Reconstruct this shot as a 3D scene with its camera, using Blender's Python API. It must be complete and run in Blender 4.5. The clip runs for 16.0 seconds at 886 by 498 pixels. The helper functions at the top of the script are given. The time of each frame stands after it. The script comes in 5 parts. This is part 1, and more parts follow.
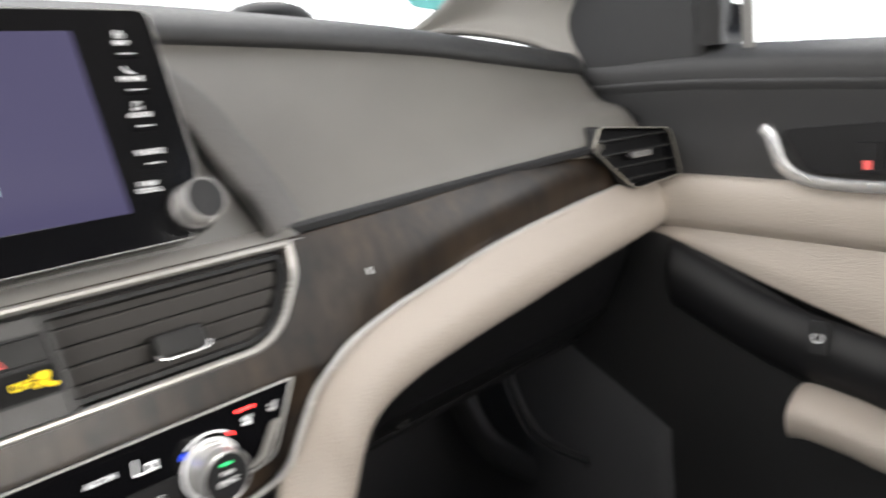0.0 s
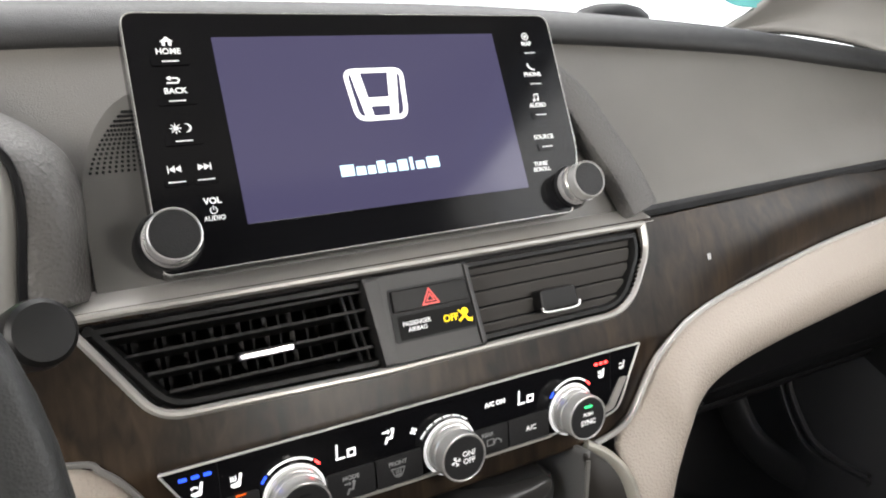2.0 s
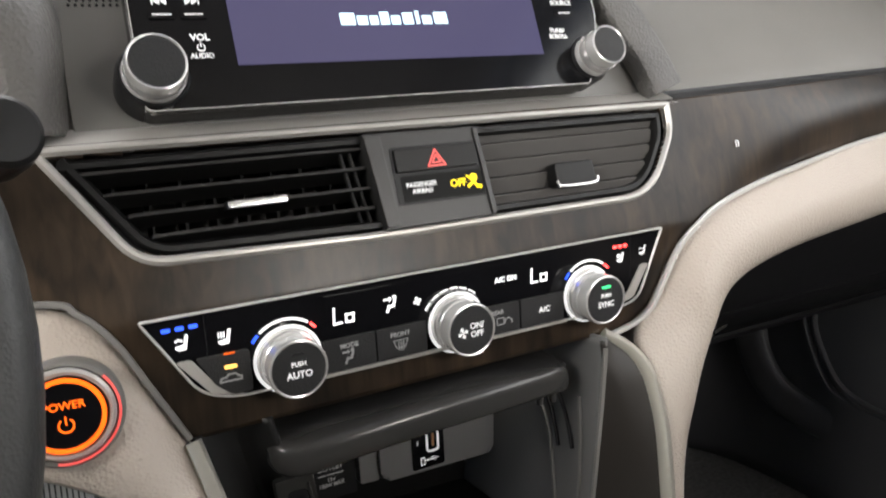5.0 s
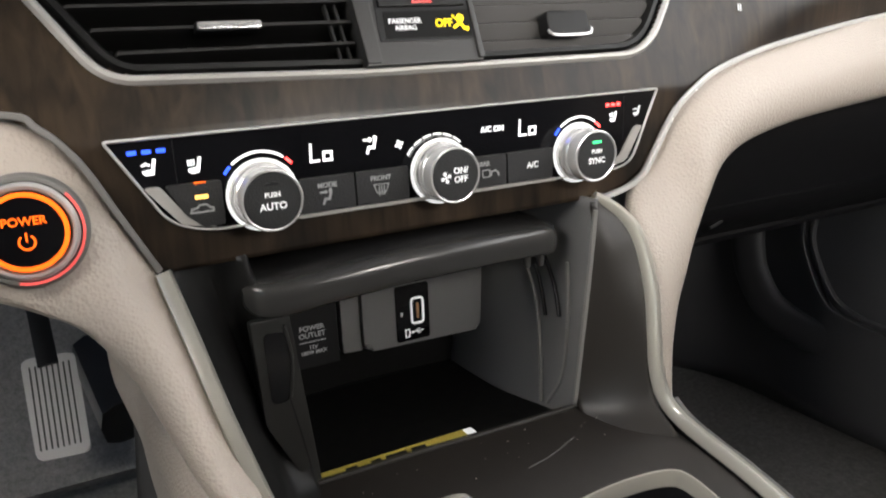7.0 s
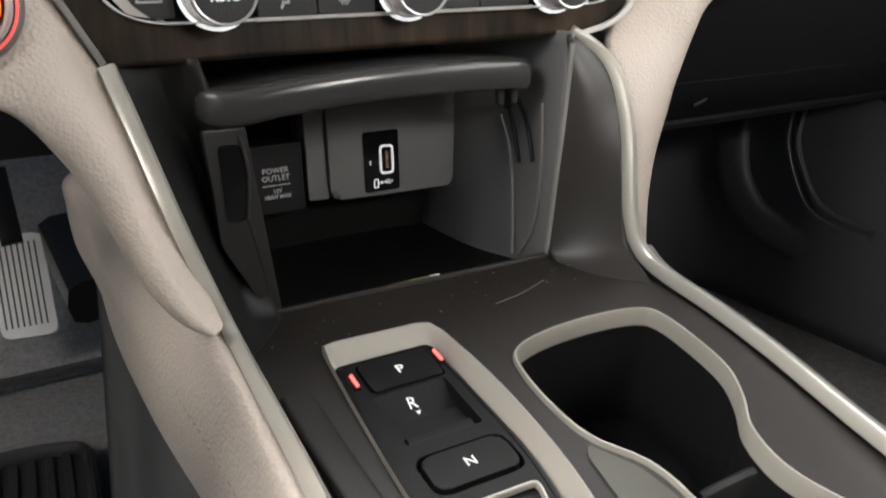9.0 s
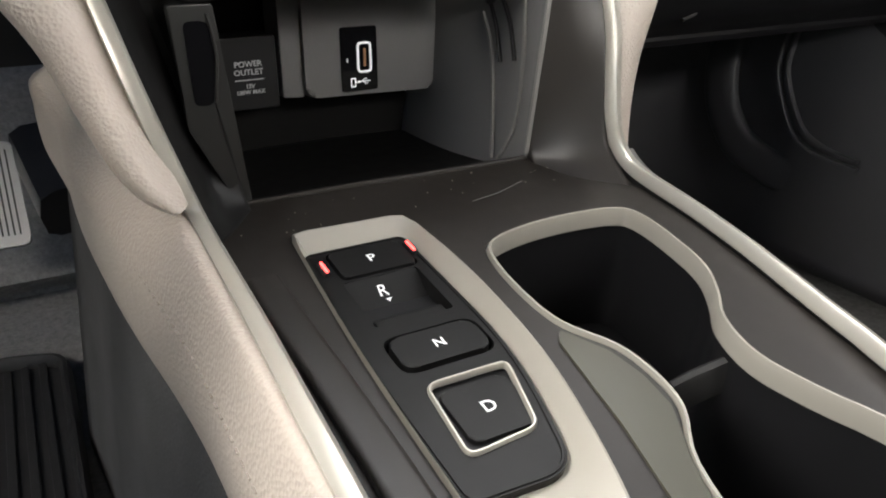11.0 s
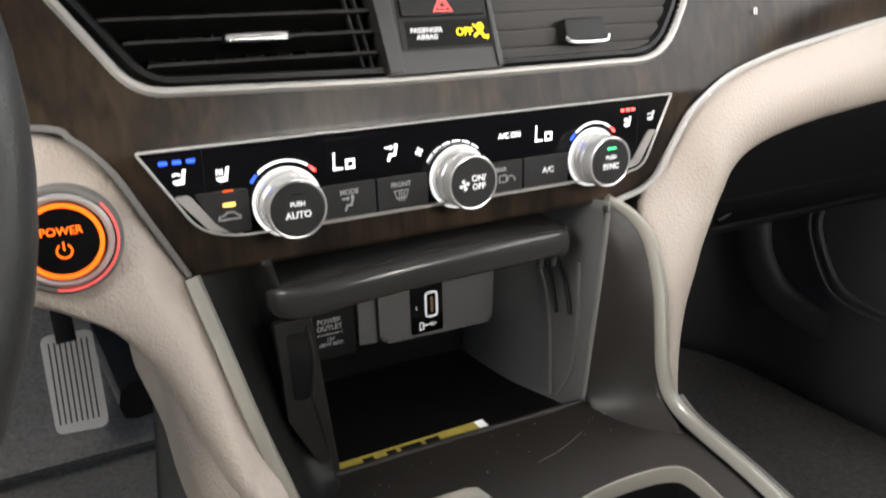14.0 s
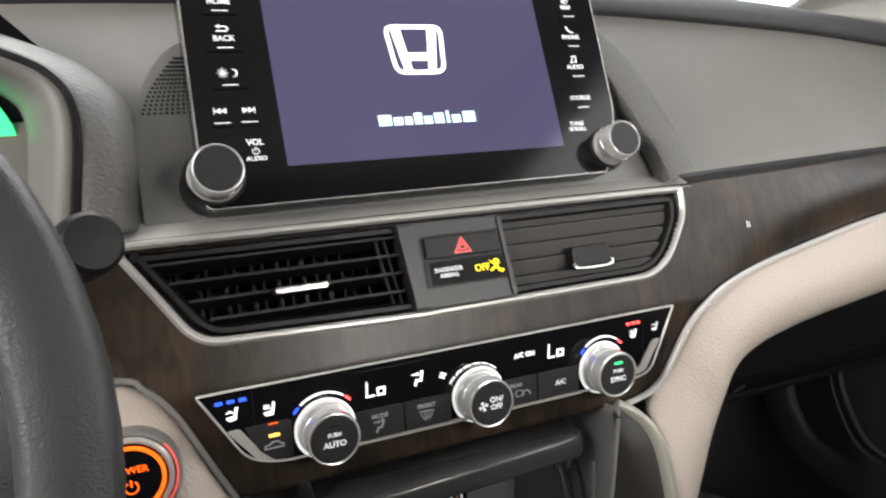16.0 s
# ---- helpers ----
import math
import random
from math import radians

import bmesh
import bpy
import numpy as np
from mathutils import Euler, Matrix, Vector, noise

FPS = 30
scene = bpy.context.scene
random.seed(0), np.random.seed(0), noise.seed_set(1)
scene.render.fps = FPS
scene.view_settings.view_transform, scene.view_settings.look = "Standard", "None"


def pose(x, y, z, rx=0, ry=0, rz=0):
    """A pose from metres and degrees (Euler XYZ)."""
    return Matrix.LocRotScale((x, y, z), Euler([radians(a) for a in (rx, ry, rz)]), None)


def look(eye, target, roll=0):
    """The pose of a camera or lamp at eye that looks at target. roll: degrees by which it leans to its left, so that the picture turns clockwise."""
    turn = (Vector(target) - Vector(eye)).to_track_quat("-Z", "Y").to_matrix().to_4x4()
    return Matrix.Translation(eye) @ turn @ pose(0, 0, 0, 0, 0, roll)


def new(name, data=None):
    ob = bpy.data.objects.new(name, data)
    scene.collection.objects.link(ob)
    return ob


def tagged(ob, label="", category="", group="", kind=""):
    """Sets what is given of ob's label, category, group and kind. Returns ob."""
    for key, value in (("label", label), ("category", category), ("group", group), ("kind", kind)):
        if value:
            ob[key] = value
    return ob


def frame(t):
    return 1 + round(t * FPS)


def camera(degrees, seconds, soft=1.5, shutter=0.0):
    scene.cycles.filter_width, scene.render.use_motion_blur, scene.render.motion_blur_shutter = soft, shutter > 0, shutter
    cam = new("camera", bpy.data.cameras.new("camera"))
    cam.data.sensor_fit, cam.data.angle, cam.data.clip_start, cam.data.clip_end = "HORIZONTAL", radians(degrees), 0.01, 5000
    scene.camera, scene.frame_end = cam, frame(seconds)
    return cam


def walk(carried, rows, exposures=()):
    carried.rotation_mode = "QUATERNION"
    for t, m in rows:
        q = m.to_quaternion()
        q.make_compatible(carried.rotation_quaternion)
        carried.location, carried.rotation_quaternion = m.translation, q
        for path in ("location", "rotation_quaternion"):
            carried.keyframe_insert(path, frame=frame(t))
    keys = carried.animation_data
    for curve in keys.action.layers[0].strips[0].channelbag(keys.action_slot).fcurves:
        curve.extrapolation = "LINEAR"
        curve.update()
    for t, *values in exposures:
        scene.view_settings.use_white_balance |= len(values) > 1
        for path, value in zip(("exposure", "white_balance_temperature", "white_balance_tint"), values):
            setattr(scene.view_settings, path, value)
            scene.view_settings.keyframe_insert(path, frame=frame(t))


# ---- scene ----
cam = camera(60.8, 16.0, soft=2.0, shutter=0.5)
METRES, EYE, TILT, LEAN, TURN = 0.5446, 0.8029, -12.172, 4.946, -46.973
ROWS = [
    (0.0, 0.0, 0.0, 0.0, -0.0, 0.0, 0.0),
    (0.5, -0.0876, -0.0767, -0.0111, 10.1, -0.86, -2.42),
    (1.0, -0.1225, -0.1098, -0.019, 13.93, -1.44, -4.15),
    (1.5, -0.1355, -0.1319, -0.0191, 15.89, -1.68, -4.93),
    (2.0, -0.1359, -0.1343, -0.0203, 16.86, -1.65, -5.3),
    (2.5, -0.1359, -0.1343, -0.0213, 17.48, -1.55, -5.54),
    (3.0, -0.1366, -0.1319, -0.0298, 17.81, -1.46, -5.64),
    (5.5, -0.1274, -0.0671, -0.1789, 18.09, -3.28, -5.67),
    (6.0, -0.1227, -0.0612, -0.2036, 18.17, -4.28, -5.86),
    (6.5, -0.1171, -0.0572, -0.2234, 18.27, -5.26, -6.02),
    (7.0, -0.1117, -0.0506, -0.2478, 18.19, -6.07, -6.23),
    (7.5, -0.1097, -0.0476, -0.2741, 17.97, -6.9, -6.44),
    (8.0, -0.1068, -0.0419, -0.3018, 17.78, -7.77, -6.67),
    (8.5, -0.1, -0.033, -0.3281, 17.54, -8.92, -7.02),
    (9.0, -0.086, -0.0268, -0.3582, 17.3, -10.16, -7.33),
    (9.5, -0.0821, -0.0207, -0.3811, 17.04, -11.57, -7.61),
    (10.0, -0.0705, -0.016, -0.4047, 16.83, -12.9, -7.82),
    (12.5, -0.0818, -0.0273, -0.3822, 16.93, -14.56, -10.1),
    (13.0, -0.1032, -0.0453, -0.3098, 17.78, -11.22, -9.72),
    (13.5, -0.1228, -0.0616, -0.2493, 18.05, -10.04, -7.69),
    (14.0, -0.1225, -0.0721, -0.2106, 18.6, -8.72, -7.06),
    (14.5, -0.1259, -0.0802, -0.1647, 18.35, -7.7, -6.97),
    (15.0, -0.1175, -0.1049, -0.1188, 17.94, -5.05, -6.74),
    (15.5, -0.1063, -0.1303, -0.0898, 18.41, -2.55, -6.18),
    (16.0, -0.1024, -0.1447, -0.0843, 20.96, -1.08, -6.55),
]
walk(cam, [(t, pose(-0.0811, -0.4050, EYE, TILT, LEAN, TURN) @ pose(METRES * x, METRES * y, METRES * z, 90 + pitch, roll, yaw)) for t, x, y, z, yaw, pitch, roll in ROWS],
     [(0.0, 0.1), (1.0, 0.1), (3.0, 0.1), (5.5, 0.3), (7.5, 0.5), (10.0, 0.65), (12.5, 0.75), (14.0, 0.5), (16.0, 0.2)])
# ---- light and sky ----
world = bpy.data.worlds.new("sky")
scene.world = world
world.use_nodes = True
wn = world.node_tree.nodes
sky = wn.new("ShaderNodeTexSky")
sky.sky_type, sky.sun_disc = "NISHITA", False
sky.sun_elevation, sky.sun_rotation = radians(50), radians(200)
world.node_tree.links.new(sky.outputs[0], wn["Background"].inputs[0])
wn["Background"].inputs[1].default_value = 0.12


def area(name, m, sx, sy, watts, colour):
    lamp = bpy.data.lights.new(name, "AREA")
    lamp.shape, lamp.size, lamp.size_y, lamp.energy, lamp.color = "RECTANGLE", sx, sy, watts, colour
    ob = new(name, lamp)
    ob.matrix_world = m
    return ob


area("windshield_daylight", look((0.05, 0.22, 1.20), (0.0, -0.25, 0.6)), 1.0, 0.40, 7.0, (1.0, 0.98, 0.95))
area("driver_window_daylight", look((-0.70, -0.30, 0.98), (0.12, -0.04, 0.50)), 0.42, 0.28, 7.5, (1.0, 0.95, 0.88))
area("rear_window_daylight", look((0.36, -1.58, 1.08), (0.05, 0.0, 0.52)), 0.50, 0.30, 15.0, (1.0, 0.95, 0.89))
area("passenger_window_daylight", look((0.655, -0.60, 1.01), (-0.2, -0.35, 0.66)), 1.0, 0.42, 3.2, (1.0, 0.98, 0.95))


# ---- materials ----
def material(name, colour, rough=0.5, metal=0.0, grain=0.0, grain_size=900.0, stain=0.12, emit=None, emit_power=1.0, coat=0.0, spec=0.5, cells=False):
    mat = bpy.data.materials.new(name)
    mat.use_nodes = True
    nt = mat.node_tree
    b = nt.nodes["Principled BSDF"]
    b.inputs["Roughness"].default_value, b.inputs["Metallic"].default_value = rough, metal
    b.inputs["Specular IOR Level"].default_value = spec
    b.inputs["Coat Weight"].default_value = coat
    b.inputs["Coat Roughness"].default_value = 0.12
    tc = nt.nodes.new("ShaderNodeTexCoord")
    big = nt.nodes.new("ShaderNodeTexNoise")
    big.inputs["Scale"].default_value, big.inputs["Detail"].default_value = 14.0, 5.0
    nt.links.new(tc.outputs["Object"], big.inputs["Vector"])
    ramp = nt.nodes.new("ShaderNodeMixRGB")
    ramp.inputs[1].default_value = (*[c * (1 - stain) for c in colour], 1)
    ramp.inputs[2].default_value = (*[min(1, c * (1 + stain)) for c in colour], 1)
    nt.links.new(big.outputs["Fac"], ramp.inputs[0])
    nt.links.new(ramp.outputs[0], b.inputs["Base Color"])
    rr = nt.nodes.new("ShaderNodeMapRange")
    rr.inputs["To Min"].default_value, rr.inputs["To Max"].default_value = rough - min(0.07, rough * 0.14), min(1, rough + min(0.07, rough * 0.14))
    fine = nt.nodes.new("ShaderNodeTexNoise")
    fine.inputs["Scale"].default_value, fine.inputs["Detail"].default_value = 120.0, 4.0
    nt.links.new(tc.outputs["Object"], fine.inputs["Vector"])
    nt.links.new(fine.outputs["Fac"], rr.inputs["Value"])
    nt.links.new(rr.outputs[0], b.inputs["Roughness"])
    if grain:
        tex = nt.nodes.new("ShaderNodeTexVoronoi" if cells else "ShaderNodeTexNoise")
        tex.inputs["Scale"].default_value = grain_size
        nt.links.new(tc.outputs["Object"], tex.inputs["Vector"])
        bump = nt.nodes.new("ShaderNodeBump")
        bump.inputs["Strength"].default_value, bump.inputs["Distance"].default_value = grain, 0.0006
        nt.links.new(tex.outputs["Distance" if cells else "Fac"], bump.inputs["Height"])
        nt.links.new(bump.outputs[0], b.inputs["Normal"])
    if emit:
        b.inputs["Emission Color"].default_value, b.inputs["Emission Strength"].default_value = (*emit, 1), emit_power
    return mat


def wood_material():
    mat = material("dark_wood", (0.036, 0.0255, 0.018), 0.33, spec=0.28)
    nt = mat.node_tree
    b = nt.nodes["Principled BSDF"]
    tc = nt.nodes.new("ShaderNodeTexCoord")
    mp = nt.nodes.new("ShaderNodeMapping")
    mp.inputs["Scale"].default_value = (60, 60, 6)
    mp.inputs["Rotation"].default_value = (0, 0.12, 0)
    nt.links.new(tc.outputs["Object"], mp.inputs["Vector"])
    n1 = nt.nodes.new("ShaderNodeTexNoise")
    n1.inputs["Scale"].default_value, n1.inputs["Detail"].default_value, n1.inputs["Distortion"].default_value = 2.2, 8.0, 0.8
    nt.links.new(mp.outputs[0], n1.inputs["Vector"])
    fig = nt.nodes.new("ShaderNodeTexNoise")
    fig.inputs["Scale"].default_value, fig.inputs["Detail"].default_value = 26.0, 2.0
    nt.links.new(tc.outputs["Object"], fig.inputs["Vector"])
    mul = nt.nodes.new("ShaderNodeMath")
    mul.operation = "MULTIPLY"
    nt.links.new(n1.outputs["Fac"], mul.inputs[0])
    nt.links.new(fig.outputs["Fac"], mul.inputs[1])
    ramp = nt.nodes.new("ShaderNodeValToRGB")
    e = ramp.color_ramp.elements
    e[0].position, e[0].color = 0.14, (0.009, 0.0065, 0.005, 1)
    e[1].position, e[1].color = 0.46, (0.054, 0.036, 0.022, 1)
    nt.links.new(mul.outputs[0], ramp.inputs[0])
    nt.links.new(ramp.outputs[0], b.inputs["Base Color"])
    bump = nt.nodes.new("ShaderNodeBump")
    bump.inputs["Strength"].default_value, bump.inputs["Distance"].default_value = 0.05, 0.0002
    nt.links.new(n1.outputs["Fac"], bump.inputs["Height"])
    nt.links.new(bump.outputs[0], b.inputs["Normal"])
    return mat


def carpet_material():
    mat = material("carpet", (0.20, 0.196, 0.19), 0.95, grain=1.0, grain_size=420, stain=0.85, spec=0.1)
    nt = mat.node_tree
    tuft = [n for n in nt.nodes if n.type == "TEX_NOISE"][0]
    tuft.inputs["Scale"].default_value, tuft.inputs["Detail"].default_value, tuft.inputs["Roughness"].default_value = 160.0, 6.0, 0.8
    return mat


WOOD = wood_material()
CARPET = carpet_material()
PAD = material("taupe_dash_pad", (0.165, 0.155, 0.14), 0.40, grain=0.35, grain_size=1400, cells=True)
TOPPAD = material("charcoal_top_pad", (0.035, 0.035, 0.036), 0.55, grain=0.4, grain_size=1400, cells=True)
LEATHER = material("ivory_leather", (0.46, 0.405, 0.35), 0.38, grain=0.8, grain_size=560, stain=0.06, cells=True)
BLACK = material("black_plastic", (0.010, 0.010, 0.011), 0.42, grain=0.15, grain_size=1500, spec=0.25)
SOFTBLACK = material("grained_black", (0.018, 0.018, 0.019), 0.5, grain=0.4, grain_size=1200, cells=True, spec=0.35)
GREY = material("grey_housing", (0.17, 0.165, 0.155), 0.42, grain=0.15, grain_size=1600)
GLOSS = material("gloss_black", (0.005, 0.005, 0.006), 0.12, stain=0.05, spec=0.25)
SATIN = material("satin_silver", (0.44, 0.425, 0.40), 0.30, metal=0.25, stain=0.05)
HOODM = material("grey_grained_hood", (0.115, 0.11, 0.105), 0.46, grain=0.9, grain_size=520, cells=True)
SIDEPLATE = material("olive_grey_plate", (0.062, 0.060, 0.044), 0.34, stain=0.06)
# blacker than the plastic: carries the shade of the bin's depth and vent duct
DEEPBLACK = material("deep_black", (0.006, 0.006, 0.006), 0.5, spec=0.12)
CHAMP = material("champagne_trim", (0.38, 0.36, 0.31), 0.33, metal=0.25, stain=0.06)
CHROME = material("chrome", (0.64, 0.63, 0.62), 0.24, metal=0.75, stain=0.03)
DECKM = material("dark_bronze_deck", (0.018, 0.015, 0.0125), 0.44, metal=0.1, grain=0.05, grain_size=2200, stain=0.08, spec=0.55)
BRIGHT = material("bright_silver_line", (0.74, 0.73, 0.70), 0.26, metal=0.35, stain=0.04)
LIDM = material("gunmetal_lid", (0.05, 0.049, 0.048), 0.22, metal=0.3, stain=0.04)
KNOBM = material("knob_chrome", (0.74, 0.73, 0.72), 0.22, metal=0.6, stain=0.03)
# satin black plastic, lightened: the light on the bin walls is in the colour
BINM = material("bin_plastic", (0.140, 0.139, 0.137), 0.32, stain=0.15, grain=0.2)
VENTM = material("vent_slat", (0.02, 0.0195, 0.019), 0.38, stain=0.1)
# paler copy of the slat colour, for blades that face the light
CLOSED = material("vent_slat_lit", (0.06, 0.056, 0.053), 0.5, stain=0.1)
MODULEM = material("charcoal_satin_plastic", (0.019, 0.0185, 0.018), 0.40, grain=0.1, grain_size=1600, stain=0.08)
GUIDEM = material("dark_satin_wall", (0.012, 0.0125, 0.0115), 0.42, stain=0.1)
RUBBER = material("rubber", (0.016, 0.016, 0.016), 0.6, stain=0.3, grain=0.3)
ALU = material("pedal_metal", (0.42, 0.41, 0.40), 0.45, metal=0.6, stain=0.12)
WHEELM = material("steering_leather", (0.03, 0.031, 0.031), 0.45, grain=0.3, grain_size=900, cells=True)
WHITE = material("white_print", (0.75, 0.75, 0.75), 0.5, emit=(1, 1, 1), emit_power=0.35)
LIT = material("white_light", (0.8, 0.8, 0.8), 0.5, emit=(1, 1, 1), emit_power=1.1)
DIM = material("grey_print", (0.35, 0.35, 0.35), 0.5, emit=(1, 1, 1), emit_power=0.04)
BLUE = material("blue_light", (0.03, 0.06, 0.6), 0.5, emit=(0.02, 0.09, 1.0), emit_power=2.0)
COPPER = material("copper_contacts", (0.50, 0.27, 0.15), 0.35, metal=0.6)
RAILM = material("champagne_chrome", (0.52, 0.50, 0.44), 0.30, metal=0.5, stain=0.05)
BUTTONM = material("satin_black_button", (0.007, 0.007, 0.007), 0.42, grain=0.08, grain_size=2000, spec=0.26)
KICKM = material("moulded_charcoal_plastic", (0.085, 0.085, 0.089), 0.32, grain=0.15, grain_size=1200, cells=True)
# near-black for the left column: the shade on it is in the colour
COLUMNM = material("shaded_column_plastic", (0.012, 0.012, 0.012), 0.45, spec=0.2, grain=0.15, grain_size=1500)
RED = material("red_light", (0.8, 0.03, 0.03), 0.5, emit=(1.0, 0.045, 0.04), emit_power=6.5)
REDP = material("red_print_and_glow", (0.75, 0.13, 0.12), 0.5, emit=(1.0, 0.08, 0.07), emit_power=0.5)
GREEN = material("green_light", (0.05, 0.8, 0.2), 0.5, emit=(0.05, 0.9, 0.3), emit_power=1.2)
AMBER = material("amber_light", (0.8, 0.5, 0.1), 0.5, emit=(1.0, 0.55, 0.12), emit_power=1.5)
YELLOW = material("yellow_light", (0.8, 0.6, 0.0), 0.5, emit=(1.0, 0.72, 0.0), emit_power=1.2)
ORANGE = material("orange_light", (0.8, 0.2, 0.0), 0.5, emit=(1.0, 0.085, 0.006), emit_power=1.6)
SCREEN = material("screen_glass", (0.02, 0.02, 0.03), 0.1, stain=0.02, emit=(0.064, 0.056, 0.122), emit_power=1.0)
LOGO = material("screen_white", (0.8, 0.8, 0.8), 0.3, emit=(1, 1, 1), emit_power=1.0)
PALEBLUE = material("screen_pale_blue", (0.6, 0.8, 0.9), 0.3, emit=(0.65, 0.9, 1.0), emit_power=0.85)
THREAD = material("thread", (0.34, 0.30, 0.26), 0.7)
HALO = material("knob_halo", (0.8, 0.8, 0.8), 0.5, emit=(1, 1, 1), emit_power=0.55)
STICKER = material("yellow_sticker", (0.62, 0.50, 0.10), 0.45, stain=0.1)
PILLAR = material("taupe_pillar", (0.30, 0.285, 0.265), 0.8, grain=0.3)
HEADLINER = material("pale_headliner", (0.52, 0.50, 0.47), 0.9, grain=0.3)
BACKWHITE = material("bright_distance", (0.9, 0.9, 0.9), 0.9, emit=(1, 1, 1), emit_power=1.6)


def glass_material():
    mat = bpy.data.materials.new("clear_glass")
    mat.use_nodes = True
    nt = mat.node_tree
    nt.nodes.remove(nt.nodes["Principled BSDF"])
    tr, gl, mx = nt.nodes.new("ShaderNodeBsdfTransparent"), nt.nodes.new("ShaderNodeBsdfGlossy"), nt.nodes.new("ShaderNodeMixShader")
    gl.inputs["Roughness"].default_value = 0.02
    mx.inputs[0].default_value = 0.05
    nt.links.new(tr.outputs[0], mx.inputs[1])
    nt.links.new(gl.outputs[0], mx.inputs[2])
    nt.links.new(mx.outputs[0], nt.nodes["Material Output"].inputs[0])
    return mat


GLASS = glass_material()


# ---- builders ----
def thing(name, base, label, category, group="", kind=""):
    ob = new(name)
    ob.location = base
    ob.empty_display_size = 0.02
    return tagged(ob, label, category, group, kind)


def part(name, bm, mat, parent=None, label="", smooth=True, thick=0.0, facing=(0, -1, 0.6)):
    """One mesh object under a thing or a part; a sheet grows its thickness away from the side it faces."""
    me = bpy.data.meshes.new(name)
    bmesh.ops.recalc_face_normals(bm, faces=bm.faces)
    if thick and sum((f.normal * f.calc_area() for f in bm.faces), Vector()).dot(Vector(facing)) < 0:
        bmesh.ops.reverse_faces(bm, faces=bm.faces)
    bm.to_mesh(me)
    bm.free()
    me.materials.append(mat)
    if smooth:
        me.shade_smooth()
        me.set_sharp_from_angle(angle=radians(35))
    ob = new(name, me)
    if parent is not None:
        ob.parent = parent
        if parent.type == "EMPTY":
            ob.matrix_parent_inverse = Matrix.Translation(parent.location).inverted()
    if thick:
        mod = ob.modifiers.new("thickness", "SOLIDIFY")
        mod.thickness, mod.offset = thick, -1.0
    elif smooth:
        ob.modifiers.new("flat_faces", "WEIGHTED_NORMAL").keep_sharp = True
    return tagged(ob, label)


def glide(pts, n, closed=False):
    """Points along a smooth curve through pts, n to a span."""
    p = [Vector(q) for q in pts]
    out = []
    k = len(p)
    for i in range(k if closed else k - 1):
        if closed:
            a, b, c, d = p[i - 1], p[i], p[(i + 1) % k], p[(i + 2) % k]
        else:
            a, b, c, d = p[max(i - 1, 0)], p[i], p[i + 1], p[min(i + 2, k - 1)]
        for j in range(n):
            t = j / n
            out.append(0.5 * (2 * b + (c - a) * t + (2 * a - 5 * b + 4 * c - d) * t * t + (3 * b - a - 3 * c + d) * t ** 3))
    if not closed:
        out.append(p[-1].copy())
    return out


def grid(rows, closed=False):
    bm = bmesh.new()
    vs = [[bm.verts.new(q) for q in r] for r in rows]
    for a, b in zip(vs, vs[1:]):
        n = len(a)
        for i in range(n if closed else n - 1):
            bm.faces.new((a[i], a[(i + 1) % n], b[(i + 1) % n], b[i]))
    return bm


def loft(sections, n=6, m=6):
    """A smooth sheet through the sections."""
    rows = [glide(s, m) for s in sections]
    cols = [glide([r[i] for r in rows], n) for i in range(len(rows[0]))]
    return grid([[c[j] for c in cols] for j in range(len(cols[0]))])


def sweep(path, w, h, up=(0, 0, 1), n=6, closed=False, sides=10, ends=True):
    """A rounded bar of width w and height h along a smooth path."""
    pts = glide(path, n, closed) if n else [Vector(q) for q in path]
    k = len(pts)
    rows = []
    for i, q in enumerate(pts):
        if closed:
            d = pts[(i + 1) % k] - pts[i - 1]
        else:
            d = pts[min(i + 1, k - 1)] - pts[max(i - 1, 0)]
        d.normalize()
        side = d.cross(Vector(up)).normalized()
        top = side.cross(d)
        row = []
        for s in range(sides):
            a = math.tau * (s + 0.5) / sides
            ca, sa = math.cos(a), math.sin(a)
            ca, sa = math.copysign(abs(ca) ** 0.6, ca), math.copysign(abs(sa) ** 0.6, sa)
            row.append(q + side * (w / 2 * ca) + top * (h / 2 * sa))
        rows.append(row)
    if closed:
        rows.append(rows[0])
    bm = grid(rows, True)
    if ends and not closed:
        bm.faces.ensure_lookup_table()
        bm.verts.ensure_lookup_table()
        bm.faces.new([bm.verts[i] for i in range(sides)])
        bm.faces.new([bm.verts[len(bm.verts) - sides + i] for i in range(sides)])
    if closed:
        bmesh.ops.remove_doubles(bm, verts=bm.verts, dist=1e-6)
    return bm


def rounded(pts, r, n=4):
    """A polygon's outline with its corners rounded; r is one radius or one for each corner."""
    out = []
    k = len(pts)
    for i in range(k):
        p, a, b = Vector(pts[i]), Vector(pts[i - 1]), Vector(pts[(i + 1) % k])
        rad = r[i] if isinstance(r, (list, tuple)) else r
        da, db = (a - p), (b - p)
        e = min(rad, da.length * 0.48, db.length * 0.48)
        s, f = p + da.normalized() * e, p + db.normalized() * e
        for j in range(n + 1):
            t = j / n
            out.append((1 - t) ** 2 * s + 2 * t * (1 - t) * p + t * t * f)
    return out


def box2(x0, y0, x1, y1):
    return [(x0, y0), (x1, y0), (x1, y1), (x0, y1)]


